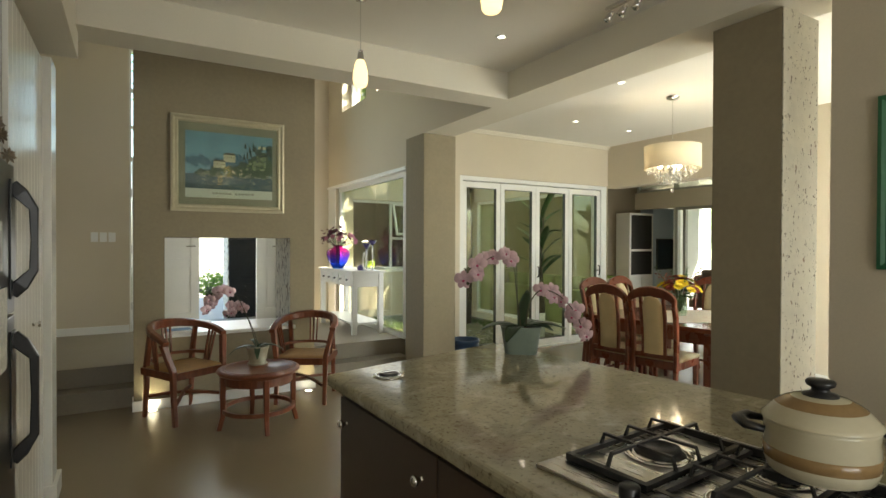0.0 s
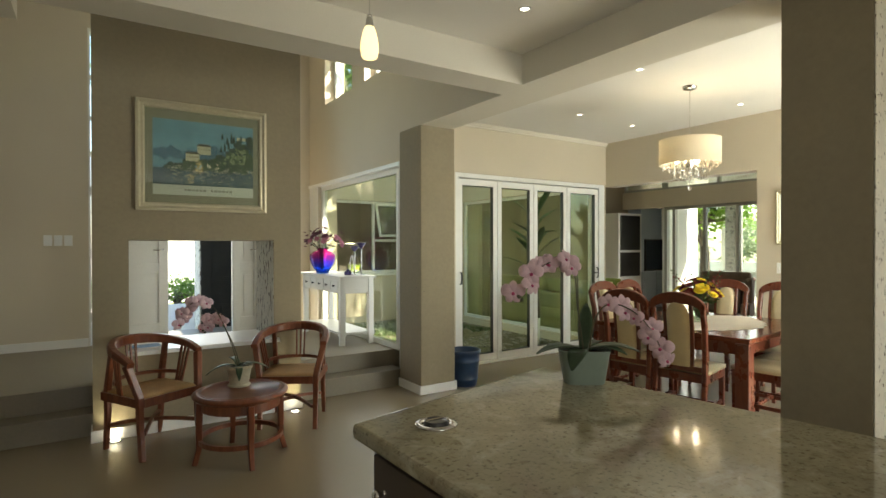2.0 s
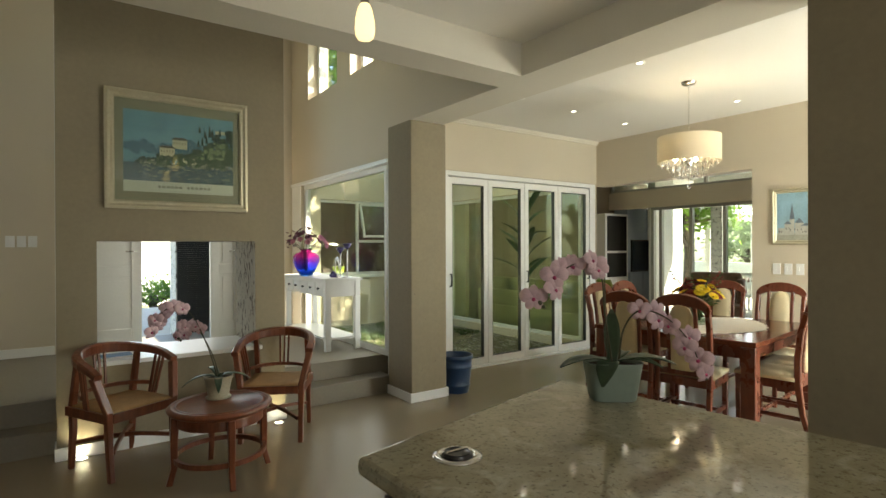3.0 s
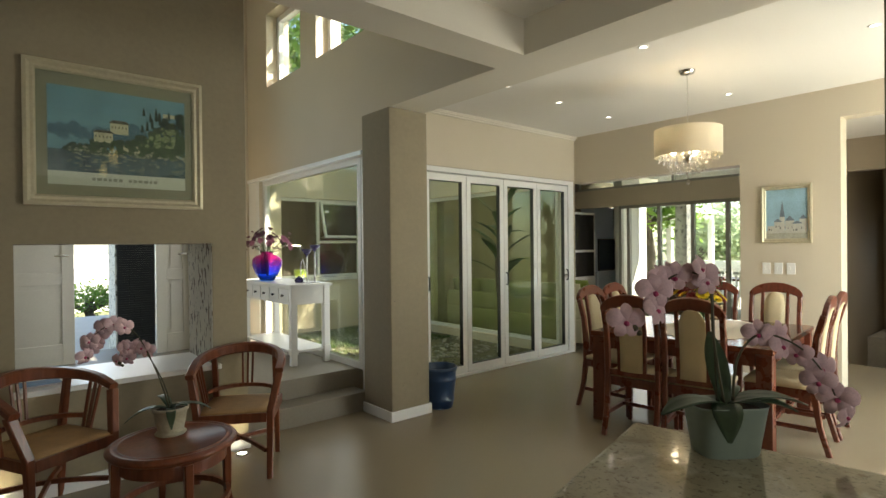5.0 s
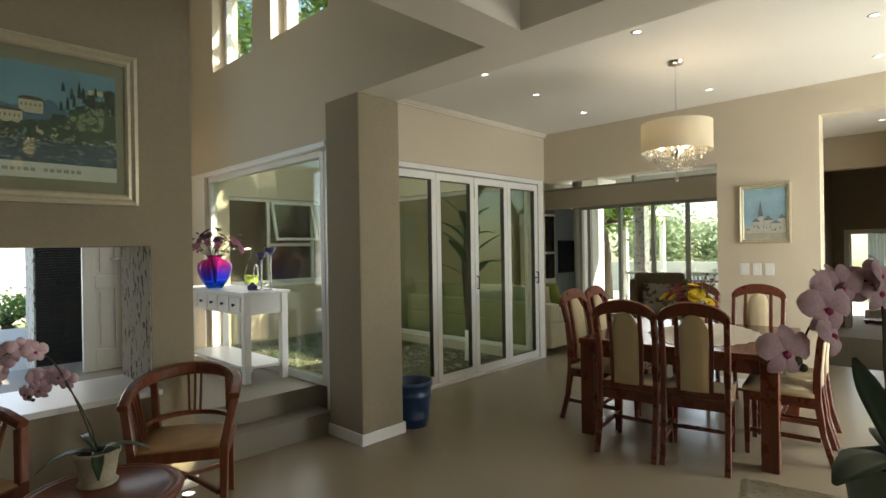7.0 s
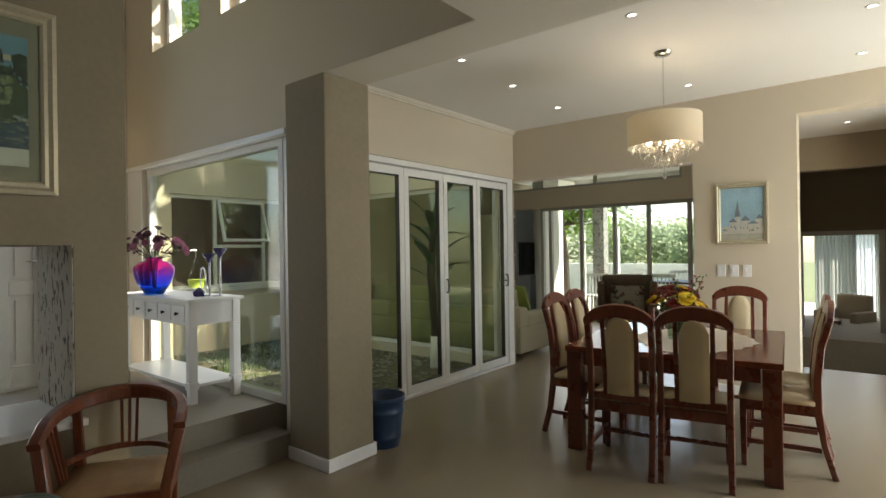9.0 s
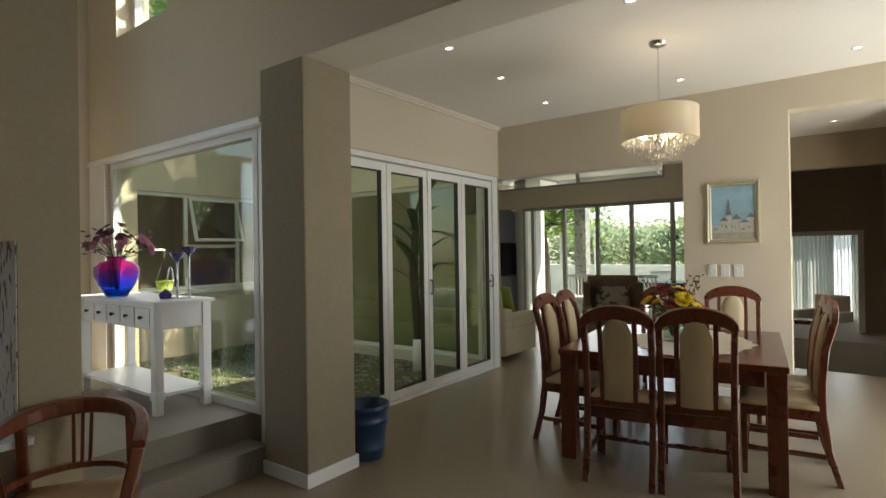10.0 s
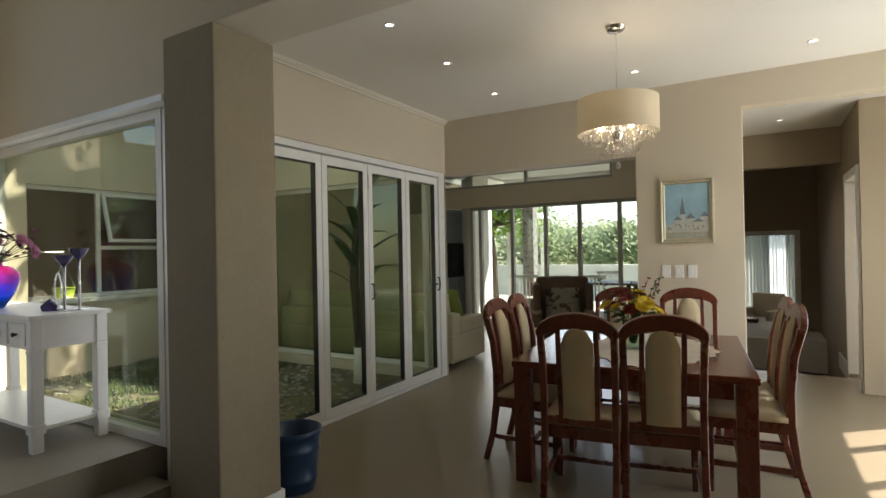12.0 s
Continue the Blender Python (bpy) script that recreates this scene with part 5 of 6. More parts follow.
for a, b in ((0.377, 1.145), (1.195, 2.24)):
    p = part("pane", boxes((a, b, -0.003, 0.003, LAND + 2.16, 3.8)), GLASS, ef)
    p.visible_shadow = False
for z in (0.6, 1.3, 2.0):
    part("hinge", boxes((0.37, 0.39, -0.062, -0.05, z, z + 0.1)), STEEL, ef)
# stone-clad pier outside the entrance
STONE = material("black_ledge_stone", (0.022, 0.021, 0.02), 0.7, vary=0.5, scale=10, fine=70, bump=0.5, random_each=0.5)
structure("pier_core", boxes((1.66, 2.085, 9.62, 10.1, -0.5, 3.4)), PITTED_OLD, "pitted white plaster pier outside the entrance")
pier = thing("stone_cladding", "black stacked ledge-stone cladding on the entrance pier", "stone cladding", pose(1.675, 9.62, 0))
g = random.Random(4)
slabs = []
for w in (0.13, 0.18, 0.24):
    bm = boxes((0, w - 0.003, -0.03, 0.0, 0, 0.026), soft=0.002)
    me = bpy.data.meshes.new("stone")
    bm.to_mesh(me)
    bm.free()
    me.materials.append(STONE)
    slabs.append((w, me))
for r in range(72):
    x = 0.0
    while x < 0.40:
        w, me = g.choice(slabs)
        if x + w > 0.405:
            w, me = slabs[0]
        o = new("stone", me)
        o.parent = pier
        o.matrix_basis = pose(min(x, 0.405 - w), g.uniform(-0.006, 0.004), -0.05 + r * 0.0275)
        x += w
# console table
con = thing("console_table", "white painted console table with five small drawers and a low shelf", "console table", pose(2.66, 6.92, LAND))
LX, LY, HT = 0.40, 1.26, 0.745
CW = material("white_console_paint", (0.74, 0.74, 0.70), 0.35, vary=0.05, scale=5, bump=0.04)
part("tabletop", boxes((-0.02, LX + 0.02, -0.03, LY + 0.03, HT, HT + 0.025), soft=0.006), CW, con)
part("body", boxes((0.012, LX - 0.012, 0.012, LY - 0.012, HT - 0.17, HT)), CW, con)
part("shelf", boxes((0.012, LX - 0.012, 0.012, LY - 0.012, 0.12, 0.142), soft=0.003), CW, con)
for x in (0.03, LX - 0.03):
    for y in (0.03, LY - 0.03):
        bm = boxes((x - 0.03, x + 0.03, y - 0.03, y + 0.03, 0.16, HT - 0.19), (x - 0.034, x + 0.034, y - 0.034, y + 0.034, HT - 0.19, HT - 0.175), (x - 0.03, x + 0.03, y - 0.03, y + 0.03, HT - 0.175, HT - 0.001), (x - 0.036, x + 0.036, y - 0.036, y + 0.036, 0.105, 0.16), (x - 0.028, x + 0.028, y - 0.028, y + 0.028, 0.0, 0.105), soft=0.004)
        part("leg", bm, CW, con)
for k in range(5):
    y0 = 0.075 + k * 0.226
    dr = part("drawer", boxes((0.0, 0.014, y0, y0 + 0.205, HT - 0.15, HT - 0.025), soft=0.003), CW, con)
    kn = part("knob", lathe([(0.0, 0.0), (0.008, 0.0), (0.007, 0.01), (0.014, 0.016), (0.012, 0.024), (0.0, 0.026)], 14), BLACK, dr, "dark round knob", True)
    kn.matrix_basis = pose(0.0, y0 + 0.1, HT - 0.088, 0, -90, 0)
CT = LAND + HT + 0.0255
# blue and pink glass vase with dark flowers
VG = bpy.data.materials.new("blue_to_pink_glass")
VG.use_nodes = True
n, l = VG.node_tree.nodes, VG.node_tree.links
tc, sx, rp, nz, ad = n.new("ShaderNodeTexCoord"), n.new("ShaderNodeSeparateXYZ"), n.new("ShaderNodeValToRGB"), n.new("ShaderNodeTexNoise"), n.new("ShaderNodeMath")
nz.inputs["Scale"].default_value = 30
ad.operation = "MULTIPLY_ADD"
ad.inputs[1].default_value, ad.inputs[2].default_value = 0.7, -0.35
mr = n.new("ShaderNodeMath")
mr.operation = "MULTIPLY_ADD"
mr.inputs[1].default_value = 3.3
l.new(tc.outputs["Object"], sx.inputs[0])
l.new(tc.outputs["Object"], nz.inputs["Vector"])
l.new(nz.outputs["Fac"], ad.inputs[0])
l.new(sx.outputs["Z"], mr.inputs[0])
l.new(ad.outputs[0], mr.inputs[2])
l.new(mr.outputs[0], rp.inputs["Fac"])
rp.color_ramp.elements[0].position, rp.color_ramp.elements[0].color = 0.15, (0.03, 0.22, 0.85, 1)
rp.color_ramp.elements[1].position, rp.color_ramp.elements[1].color = 0.85, (0.80, 0.14, 0.48, 1)
mid = rp.color_ramp.elements.new(0.5)
mid.color = (0.22, 0.16, 0.80, 1)
vb = n["Principled BSDF"]
l.new(rp.outputs["Color"], vb.inputs["Base Color"])
vb.inputs["Transmission Weight"].default_value, vb.inputs["Roughness"].default_value, vb.inputs["IOR"].default_value = 0.9, 0.06, 1.2
vs = thing("glass_vase", "heart-shaped blue and pink art-glass vase with dark flowers on the console", "vase", pose(2.75, 7.70, CT) @ Matrix.Diagonal((0.93, 0.93, 0.9, 1)))
part("vase_body", lathe([(0.0, 0.0), (0.07, 0.0), (0.08, 0.01), (0.135, 0.10), (0.165, 0.19), (0.162, 0.25), (0.12, 0.295), (0.07, 0.305), (0.065, 0.325), (0.085, 0.34), (0.079, 0.342), (0.058, 0.325), (0.062, 0.30), (0.115, 0.288), (0.155, 0.245), (0.158, 0.19), (0.128, 0.10), (0.07, 0.018), (0.0, 0.016)], 44), VG, vs, "blue and pink glass body", True)
PURP = material("dark_purple_petals", (0.10, 0.02, 0.045), 0.7, vary=0.4, scale=40)
PINK2 = material("dusty_pink_petals", (0.42, 0.16, 0.24), 0.7, vary=0.3, scale=40)
g = random.Random(15)
for i in range(30):
    a, q = g.uniform(0, 6.28), g.uniform(0.03, 0.25)
    tip = Vector((q * math.cos(a), q * math.sin(a) * 1.3, 0.60 - q * 0.75 + g.uniform(-0.06, 0.05)))
    part("stem", tube([(0.012 * math.cos(a), 0.012 * math.sin(a), 0.05), (0.03 * math.cos(a), 0.03 * math.sin(a), 0.32), tip], 0.003, 5), STEMG, vs)
    bm = bmesh.new()
    daisy(bm, tip, (tip.x * 3, tip.y * 3, 0.3), g.uniform(0.035, 0.055), 11, 3)
    part("bloom", bm, PINK2 if tip.y < -0.12 else PURP, vs, "dusty pink bloom" if tip.y < -0.12 else "dark purple bloom")
bm = bmesh.new()
for i in range(60):
    a, q, h = g.uniform(0, 6.28), g.uniform(0.04, 0.24), g.uniform(0.36, 0.58)
    c, d = Vector((q * math.cos(a), q * math.sin(a) * 1.3, h)), Vector((math.cos(a), math.sin(a), g.uniform(-0.5, 0.5))).normalized()
    e = d.orthogonal().normalized()
    bm.faces.new([bm.verts.new(p) for p in (c, c + d * 0.025 + e * 0.014, c + d * 0.05, c + d * 0.025 - e * 0.014)])
part("foliage", bm, PURP, vs)
# candle holders and a glass gem
GEM = bpy.data.materials.new("violet_glass")
GEM.use_nodes = True
gb = GEM.node_tree.nodes["Principled BSDF"]
gb.inputs["Base Color"].default_value = (0.06, 0.04, 0.18, 1)
gb.inputs["Roughness"].default_value, gb.inputs["Transmission Weight"].default_value = 0.05, 0.5
for x, y, h in ((2.90, 7.08, 0.27), (2.95, 7.01, 0.31)):
    c = thing("candle_holder", "tall slim chrome candle holder with dark glass cup", "candle holder", pose(x, y, CT), "candle holders on the console")
    part("foot", lathe([(0.0, 0.0), (0.05, 0.0), (0.05, 0.006), (0.012, 0.012), (0.0, 0.012)], 28), CHROME, c, "", True)
    part("stem", tube([(0, 0, 0.01), (0, 0, h)], 0.008, 10), CHROME, c, "", True)
    part("cup", lathe([(0.0, h), (0.012, h), (0.03, h + 0.02), (0.05, h + 0.055), (0.056, h + 0.06), (0.052, h + 0.062), (0.028, h + 0.03), (0.0, h + 0.02)], 28), GEM, c, "dark glass cup", True)
gm = thing("glass_ornament", "faceted violet glass ornament on the console", "ornament", pose(2.84, 7.13, CT))
part("stone", lathe([(0.0, 0.0), (0.04, 0.0), (0.05, 0.03), (0.0, 0.075)], 6), GEM, gm)
ring = thing("silver_ring_ornament", "oval silver hoop ornament on the console", "ornament", pose(2.96, 7.30, CT))
part("hoop", tube([(0, 0.045 * math.sin(q), 0.115 + 0.105 * math.cos(q)) for q in [k * math.pi / 14 for k in range(29)]], 0.005, 6), CHROME, ring, "", True)
part("foot", lathe([(0.0, 0.0), (0.03, 0.0), (0.03, 0.008), (0.0, 0.012)], 20), CHROME, ring, "", True)
# blue ceramic planter beside the pillar
bk = thing("blue_planter", "dark blue ribbed ceramic planter beside the pillar", "planter", pose(3.60, 5.90, 0))
part("pot", lathe([(0.0, 0.0), (0.118, 0.0), (0.122, 0.01), (0.132, 0.06), (0.137, 0.065), (0.137, 0.085), (0.134, 0.09), (0.15, 0.24), (0.155, 0.245), (0.155, 0.268), (0.151, 0.273), (0.158, 0.33), (0.166, 0.336), (0.166, 0.362), (0.158, 0.368), (0.15, 0.36), (0.12, 0.05), (0.0, 0.04)], 48), NAVY, bk, "", True)
# book on the sill
bkx = thing("magazine", "blue and white magazine lying on the wall sill", "magazine", pose(0.62, FY0 + 0.02, HZ0 + 0.0045, 0, 0, 5))
part("pages", boxes((0, 0.22, 0, 0.15, 0, 0.012)), WHITE, bkx)
part("cover", boxes((-0.002, 0.222, -0.002, 0.152, 0.0122, 0.0135)), paint("blue_cover", (0.12, 0.25, 0.45), 0.5, 12), bkx, "blue printed cover")

# ---- kitchen tall units ----
TG = material("white_cupboard_gloss", (0.76, 0.75, 0.70), 0.22, vary=0.03, scale=3, bump=0.02)
cu = thing("tall_cupboard", "tall white tongue-and-groove kitchen cupboard", "cupboard", pose(-0.06, 3.47, 0))
part("body", boxes((-0.6, -0.002, 0, 1.0, 0, 2.43)), TG, cu)
for k in range(10):
    part("board", boxes((0.0, 0.02, 0.004 + k * 0.092, 0.093 + k * 0.092, 0.08, 2.40), soft=0.003), TG, cu)
part("end_panel", boxes((-0.6, 0.055, 0.96, 1.16, 0, 2.43), soft=0.004), TG, cu)
part("plinth", boxes((-0.6, 0.075, 0.955, 1.2, 0, 0.11), soft=0.006), TG, cu)
kn = part("knob", lathe([(0.0, 0.0), (0.008, 0.0), (0.007, 0.014), (0.016, 0.02), (0.014, 0.03), (0.0, 0.032)], 16), CHROME, cu, "chrome knob", True, pose(0.021, 0.56, 1.04, 0, 90, 0))
structure("bulkhead", boxes((-0.72, 0.11, -2.4, 4.50, 2.46, CEIL_K)), BEAM, "cream bulkhead over the cupboards")
fr = thing("fridge", "dark steel fridge-freezer with black loop handles and notes on its doors", "fridge", pose(-0.05, 2.55, 0))
FST = material("dark_steel", (0.07, 0.066, 0.062), 0.3, metal=0.7, vary=0.08, scale=4, fine=150, bump=0.03)
part("body", boxes((-0.62, -0.002, 0, 0.9, 0.02, 1.72)), FST, fr)
for z0, z1 in ((0.03, 1.155), (1.165, 1.72)):
    part("fridge_door", boxes((0.0, 0.03, 0, 0.9, z0, z1), soft=0.006), FST, fr)
for za, zb in ((0.63, 1.07), (1.25, 1.63)):
    y = 0.84
    pts = [(0.03, y, za - 0.01), (0.06, y, za + 0.02), (0.098, y, za + 0.075), (0.10, y, (za + zb) / 2), (0.098, y, zb - 0.075), (0.06, y, zb - 0.02), (0.03, y, zb + 0.01)]
    part("handle", sweep(pts, [0.03, 0.034, 0.03, 0.028, 0.03, 0.034, 0.03], [0.05, 0.05, 0.03, 0.024, 0.03, 0.05, 0.05], up=(1, 0, 0.3), soft=0.3), BLACK, fr, "black loop handle")
for za, zb in ((0.60, 1.10), (1.22, 1.66)):
    part("handle_recess", boxes((0.0305, 0.036, 0.795, 0.885, za, zb), soft=0.002), BLACK, fr, "black recess behind the handle")
part("note", boxes((0.031, 0.033, 0.55, 0.74, 0.98, 1.27)), paint("printed_note", (0.6, 0.58, 0.52), 0.35, 30), fr, "pinned paper note")
part("note", boxes((0.031, 0.033, 0.5, 0.66, 1.33, 1.5)), paint("grey_note", (0.5, 0.5, 0.48), 0.3, 30), fr, "pinned paper note")
wr = thing("dried_flower_wreath", "dried brown flower bunch on top of the fridge", "ornament", pose(-0.09, 3.25, 1.722))
bm = bmesh.new()
g = random.Random(9)
for i in range(26):
    daisy(bm, (g.uniform(-0.06, 0.09), g.uniform(-0.3, 0.1), g.uniform(0.01, 0.12)), (g.uniform(-0.2, 1), g.uniform(-1, 0.5), g.uniform(0, 1)), g.uniform(0.025, 0.04), 8, 2)
part("blooms", bm, paint("dried_petals", (0.20, 0.16, 0.11), 0.5, 40), wr)
part("twig", tube([(0, -0.3, 0.008), (0.02, -0.1, 0.03), (0.0, 0.1, 0.06)], 0.008, 6), STEM, wr)
part("twig", tube([(0.03, -0.25, 0.008), (0.05, -0.1, 0.05), (0.06, 0.05, 0.09)], 0.006, 6), STEM, wr)
# ---- living room ----
OLIVE = material("olive_cream_fabric", (0.42, 0.38, 0.25), 0.9, vary=0.08, scale=6, fine=200, bump=0.2)
sf = thing("sofa", "long beige-cream fabric sofa along the courtyard window", "sofa", pose(6.80, 6.62, 0))
part("base", boxes((0, 0.85, 0.0, 3.05, 0.06, 0.40), soft=0.03), OLIVE, sf)
part("backrest", boxes((0.0, 0.22, 0.0, 3.05, 0.38, 0.66), soft=0.05), OLIVE, sf)
for y in (0.0, 2.88):
    part("armrest", boxes((0.2, 0.85, y, y + 0.17, 0.38, 0.58), soft=0.04), OLIVE, sf)
for y in (0.18, 0.86, 1.54, 2.22):
    part("seat_cushion", boxes((0.22, 0.86, y, y + 0.66, 0.40, 0.52), soft=0.04), OLIVE, sf)
    part("back_cushion", cushion(-0.30, 0.30, -0.32, 0.32, -0.07, 0.03, 0.05), OLIVE, sf, "", True, pose(0.27, y + 0.33, 0.58, 0, 78, 0))
tagged(part("scatter_cushion", cushion(-0.2, 0.2, -0.2, 0.2, -0.03, 0.02, 0.05), material("moss_green_velvet", (0.16, 0.20, 0.03), 0.8, vary=0.15), None, "", True, pose(7.22, 6.95, 0.74, 0, 62, 0)), "moss green scatter cushion on the sofa", "cushion")
wg = thing("wingback_armchair", "dark patterned wingback armchair with a floral cushion", "armchair", pose(8.05, 5.68, 0, 0, 0, 20))
DKF = material("dark_brown_pattern_fabric", (0.16, 0.115, 0.075), 0.9, vary=0.4, scale=14, fine=120, bump=0.2)
part("seat", boxes((-0.33, 0.33, -0.33, 0.33, 0.14, 0.44), soft=0.04), DKF, wg)
part("backrest", boxes((0.20, 0.36, -0.34, 0.34, 0.42, 1.04), soft=0.05), DKF, wg)
for s in (-1, 1):
    part("wing", boxes((-0.02, 0.30, s * 0.34 - 0.045, s * 0.34 + 0.045, 0.60, 0.96), soft=0.035), DKF, wg)
    part("armrest", boxes((-0.3, 0.28, s * 0.33 - 0.06, s * 0.33 + 0.06, 0.42, 0.62), soft=0.035), DKF, wg)
    for x in (-0.27, 0.27):
        part("leg", boxes((x - 0.025, x + 0.025, s * 0.27 - 0.025, s * 0.27 + 0.025, 0, 0.15)), RED, wg)
tagged(part("floral_cushion", cushion(-0.22, 0.22, -0.22, 0.22, -0.04, 0.02, 0.05), speckled("floral_fabric", (0.30, 0.28, 0.22), (0.10, 0.035, 0.03), 9, 0.56, 0.9, (0.06, 0.05, 0.03)), None, "", True, wg.matrix_basis @ pose(0.12, 0, 0.68, 0, -70, 0)), "floral cream cushion in the wingback armchair", "cushion")
GREYW = material("pale_grey_cabinet", (0.46, 0.53, 0.61), 0.4, vary=0.04)
tu = thing("media_cabinet", "tall pale grey media cabinet holding a television", "cabinet", pose(10.87, 9.06, 0))
part("base_unit", boxes((0, 0.92, 0, 0.42, 0, 0.84), soft=0.005), GREYW, tu)
part("tower", boxes((0.0, 0.92, 0.06, 0.42, 0.845, 2.3)), GREYW, tu)
for k in range(2):
    part("cabinet_door", boxes((0.02 + 0.45 * k, 0.45 + 0.45 * k, -0.018, -0.001, 0.08, 0.84), soft=0.004), GREYW, tu)
tv = thing("television", "flat dark television in the media cabinet", "television", pose(10.97, 9.075, 0.8455))
part("screen", boxes((0.02, 0.64, -0.005, 0.0, 0.03, 0.70)), material("dark_screen", (0.02, 0.03, 0.05), 0.15, vary=0.05), tv)
part("bezel", boxes((0, 0.66, 0.001, 0.04, 0, 0.73), soft=0.004), BLACK, tv)
wc = thing("white_chest", "low white chest of drawers under the side window", "chest", pose(11.9, 9.0, 0))
part("body", boxes((0, 0.5, 0.12, 0.45, 0, 0.85), soft=0.004), WHITE, wc)
for k in range(4):
    part("drawer", boxes((-0.014, -0.001, 0.14, 0.43, 0.04 + 0.2 * k, 0.22 + 0.2 * k), soft=0.003), WHITE, wc)
fw = thing("blanket_box", "dark wooden sideboard in the living room", "sideboard", pose(7.6, 4.42, 0))
part("body", boxes((0, 1.2, 0, 0.4, 0.08, 0.8), soft=0.006), RED, fw)
for x in (0.05, 1.1):
    part("leg", boxes((x, x + 0.05, 0.03, 0.37, 0, 0.08)), RED, fw)
cab = thing("white_display_cabinet", "tall white cabinet with dark glass doors", "cabinet", pose(10.05, 9.1, 0))
part("body", boxes((0, 0.8, 0, 0.38, 0, 2.15), soft=0.004), WHITE, cab)
for z0, z1 in ((0.75, 1.28), (1.33, 2.1)):
    part("glass_door", boxes((0.06, 0.74, -0.012, -0.001, z0, z1)), material("dark_cabinet_glass", (0.03, 0.028, 0.026), 0.1, vary=0.1), cab, "dark glass door")
for x in (0.02, 0.41):
    part("cabinet_door", boxes((x, x + 0.37, -0.014, -0.001, 0.06, 0.7), soft=0.004), WHITE, cab)

# ---- passage and lounge ----
dj = tagged(thing("door_passage", "white door frame with a half-open dark door", "", pose(0, 2.65, 0)), kind="structure")
part("door_frame", boxes((7.66, 7.74, -0.205, 0.02, 0, 2.16), (8.52, 8.6, -0.205, 0.02, 0, 2.16), (7.74, 8.52, -0.205, 0.02, 2.08, 2.16)), WHITE, dj)
lf = part("door_leaf", boxes((0, 0.77, -0.02, 0.02, 0.01, 2.07), soft=0.003), PANELW, dj, at=pose(8.5, -0.19, 0, 0, 0, 245))
part("handle", tube([(0.72, -0.02, 1.02), (0.72, -0.055, 1.02), (0.62, -0.055, 1.02)], 0.009, 8), BLACK, lf, "black lever handle", True)
structure("wall_lounge", boxes((14.5, 14.7, 0.0, 2.4, -0.5, 2.9), (14.5, 14.7, 4.4, 5.4, -0.5, 2.9), (14.5, 14.7, 2.4, 4.4, 1.95, 2.9), (12.2, 14.7, 5.2, 5.4, -0.5, 2.9), (12.2, 14.7, -0.1, 0.0, -0.5, 2.9)), SHADED_WALL)
structure("ceiling_lounge", boxes((12.2, 14.7, -0.1, 5.4, 2.6, 2.7)), CEIL)
structure("floor_edge", boxes((8.3, 8.56, 2.65, 4.25, -0.5, -0.17), (8.56, 8.82, 2.65, 4.25, -0.5, -0.335)), STEP, "steps down to the lounge")
structure("door_lounge", boxes((11.985, 12.0, 2.90, 2.98, -0.5, 1.65), (11.985, 12.0, 2.98, 4.02, 1.57, 1.65), (11.985, 12.0, 4.02, 4.10, -0.5, 1.65)), WHITE, "white architrave round the lounge opening")
CURT = material("grey_green_curtain", (0.30, 0.32, 0.28), 0.9, vary=0.1, stretch=(1, 1, 0.1))
cn, cl = CURT.node_tree.nodes, CURT.node_tree.links
ct, cm = cn.new("ShaderNodeBsdfTranslucent"), cn.new("ShaderNodeMixShader")
ct.inputs["Color"].default_value = (0.45, 0.47, 0.42, 1)
cm.inputs["Fac"].default_value = 0.5
cl.new(cn["Principled BSDF"].outputs["BSDF"], cm.inputs[1])
cl.new(ct.outputs["BSDF"], cm.inputs[2])
cl.new(cm.outputs["Shader"], cn["Material Output"].inputs["Surface"])
SHEER = material("white_sheer", (0.75, 0.78, 0.80), 0.9, vary=0.05)
cn, cl = SHEER.node_tree.nodes, SHEER.node_tree.links
ct, cm = cn.new("ShaderNodeBsdfTranslucent"), cn.new("ShaderNodeMixShader")
ct.inputs["Color"].default_value = (0.85, 0.88, 0.90, 1)
cm.inputs["Fac"].default_value = 0.7
cl.new(cn["Principled BSDF"].outputs["BSDF"], cm.inputs[1])
cl.new(ct.outputs["BSDF"], cm.inputs[2])
cl.new(cm.outputs["Shader"], cn["Material Output"].inputs["Surface"])
for y0, n, m in ((4.0, 13, CURT), (3.03, 9, CURT), (3.42, 9, SHEER)):
    c = thing("curtain", "grey-green floor-length lounge curtain", "curtain", pose(14.2 if m == CURT else 14.32, y0, -0.5), "lounge curtains")
    bm = bmesh.new()
    prev = None
    for i in range(n * 3):
        p = [bm.verts.new((0.035 * math.sin(i * 1.9), -i * 0.018, z)) for z in (0.01, 2.2)]
        if prev:
            bm.faces.new((prev[0], p[0], p[1], prev[1]))
        prev = p
    part("cloth", bm, m, c, "", True)
framed("window_8", (14.55, 2.4, 0), 90, 2.0, -0.4, 1.95, (1.0,), "white-framed lounge window", 0.05)
la = thing("lounge_armchair", "beige upholstered armchair with dark legs in the lounge", "armchair", pose(13.5, 3.50, -0.5, 0, 0, 150))
BEI = material("beige_fabric", (0.52, 0.46, 0.36), 0.9, vary=0.08)
part("seat", boxes((-0.32, 0.3, -0.3, 0.3, 0.2, 0.45), soft=0.03), BEI, la)
part("backrest", boxes((-0.38, -0.24, -0.3, 0.3, 0.42, 0.95), soft=0.04), BEI, la)
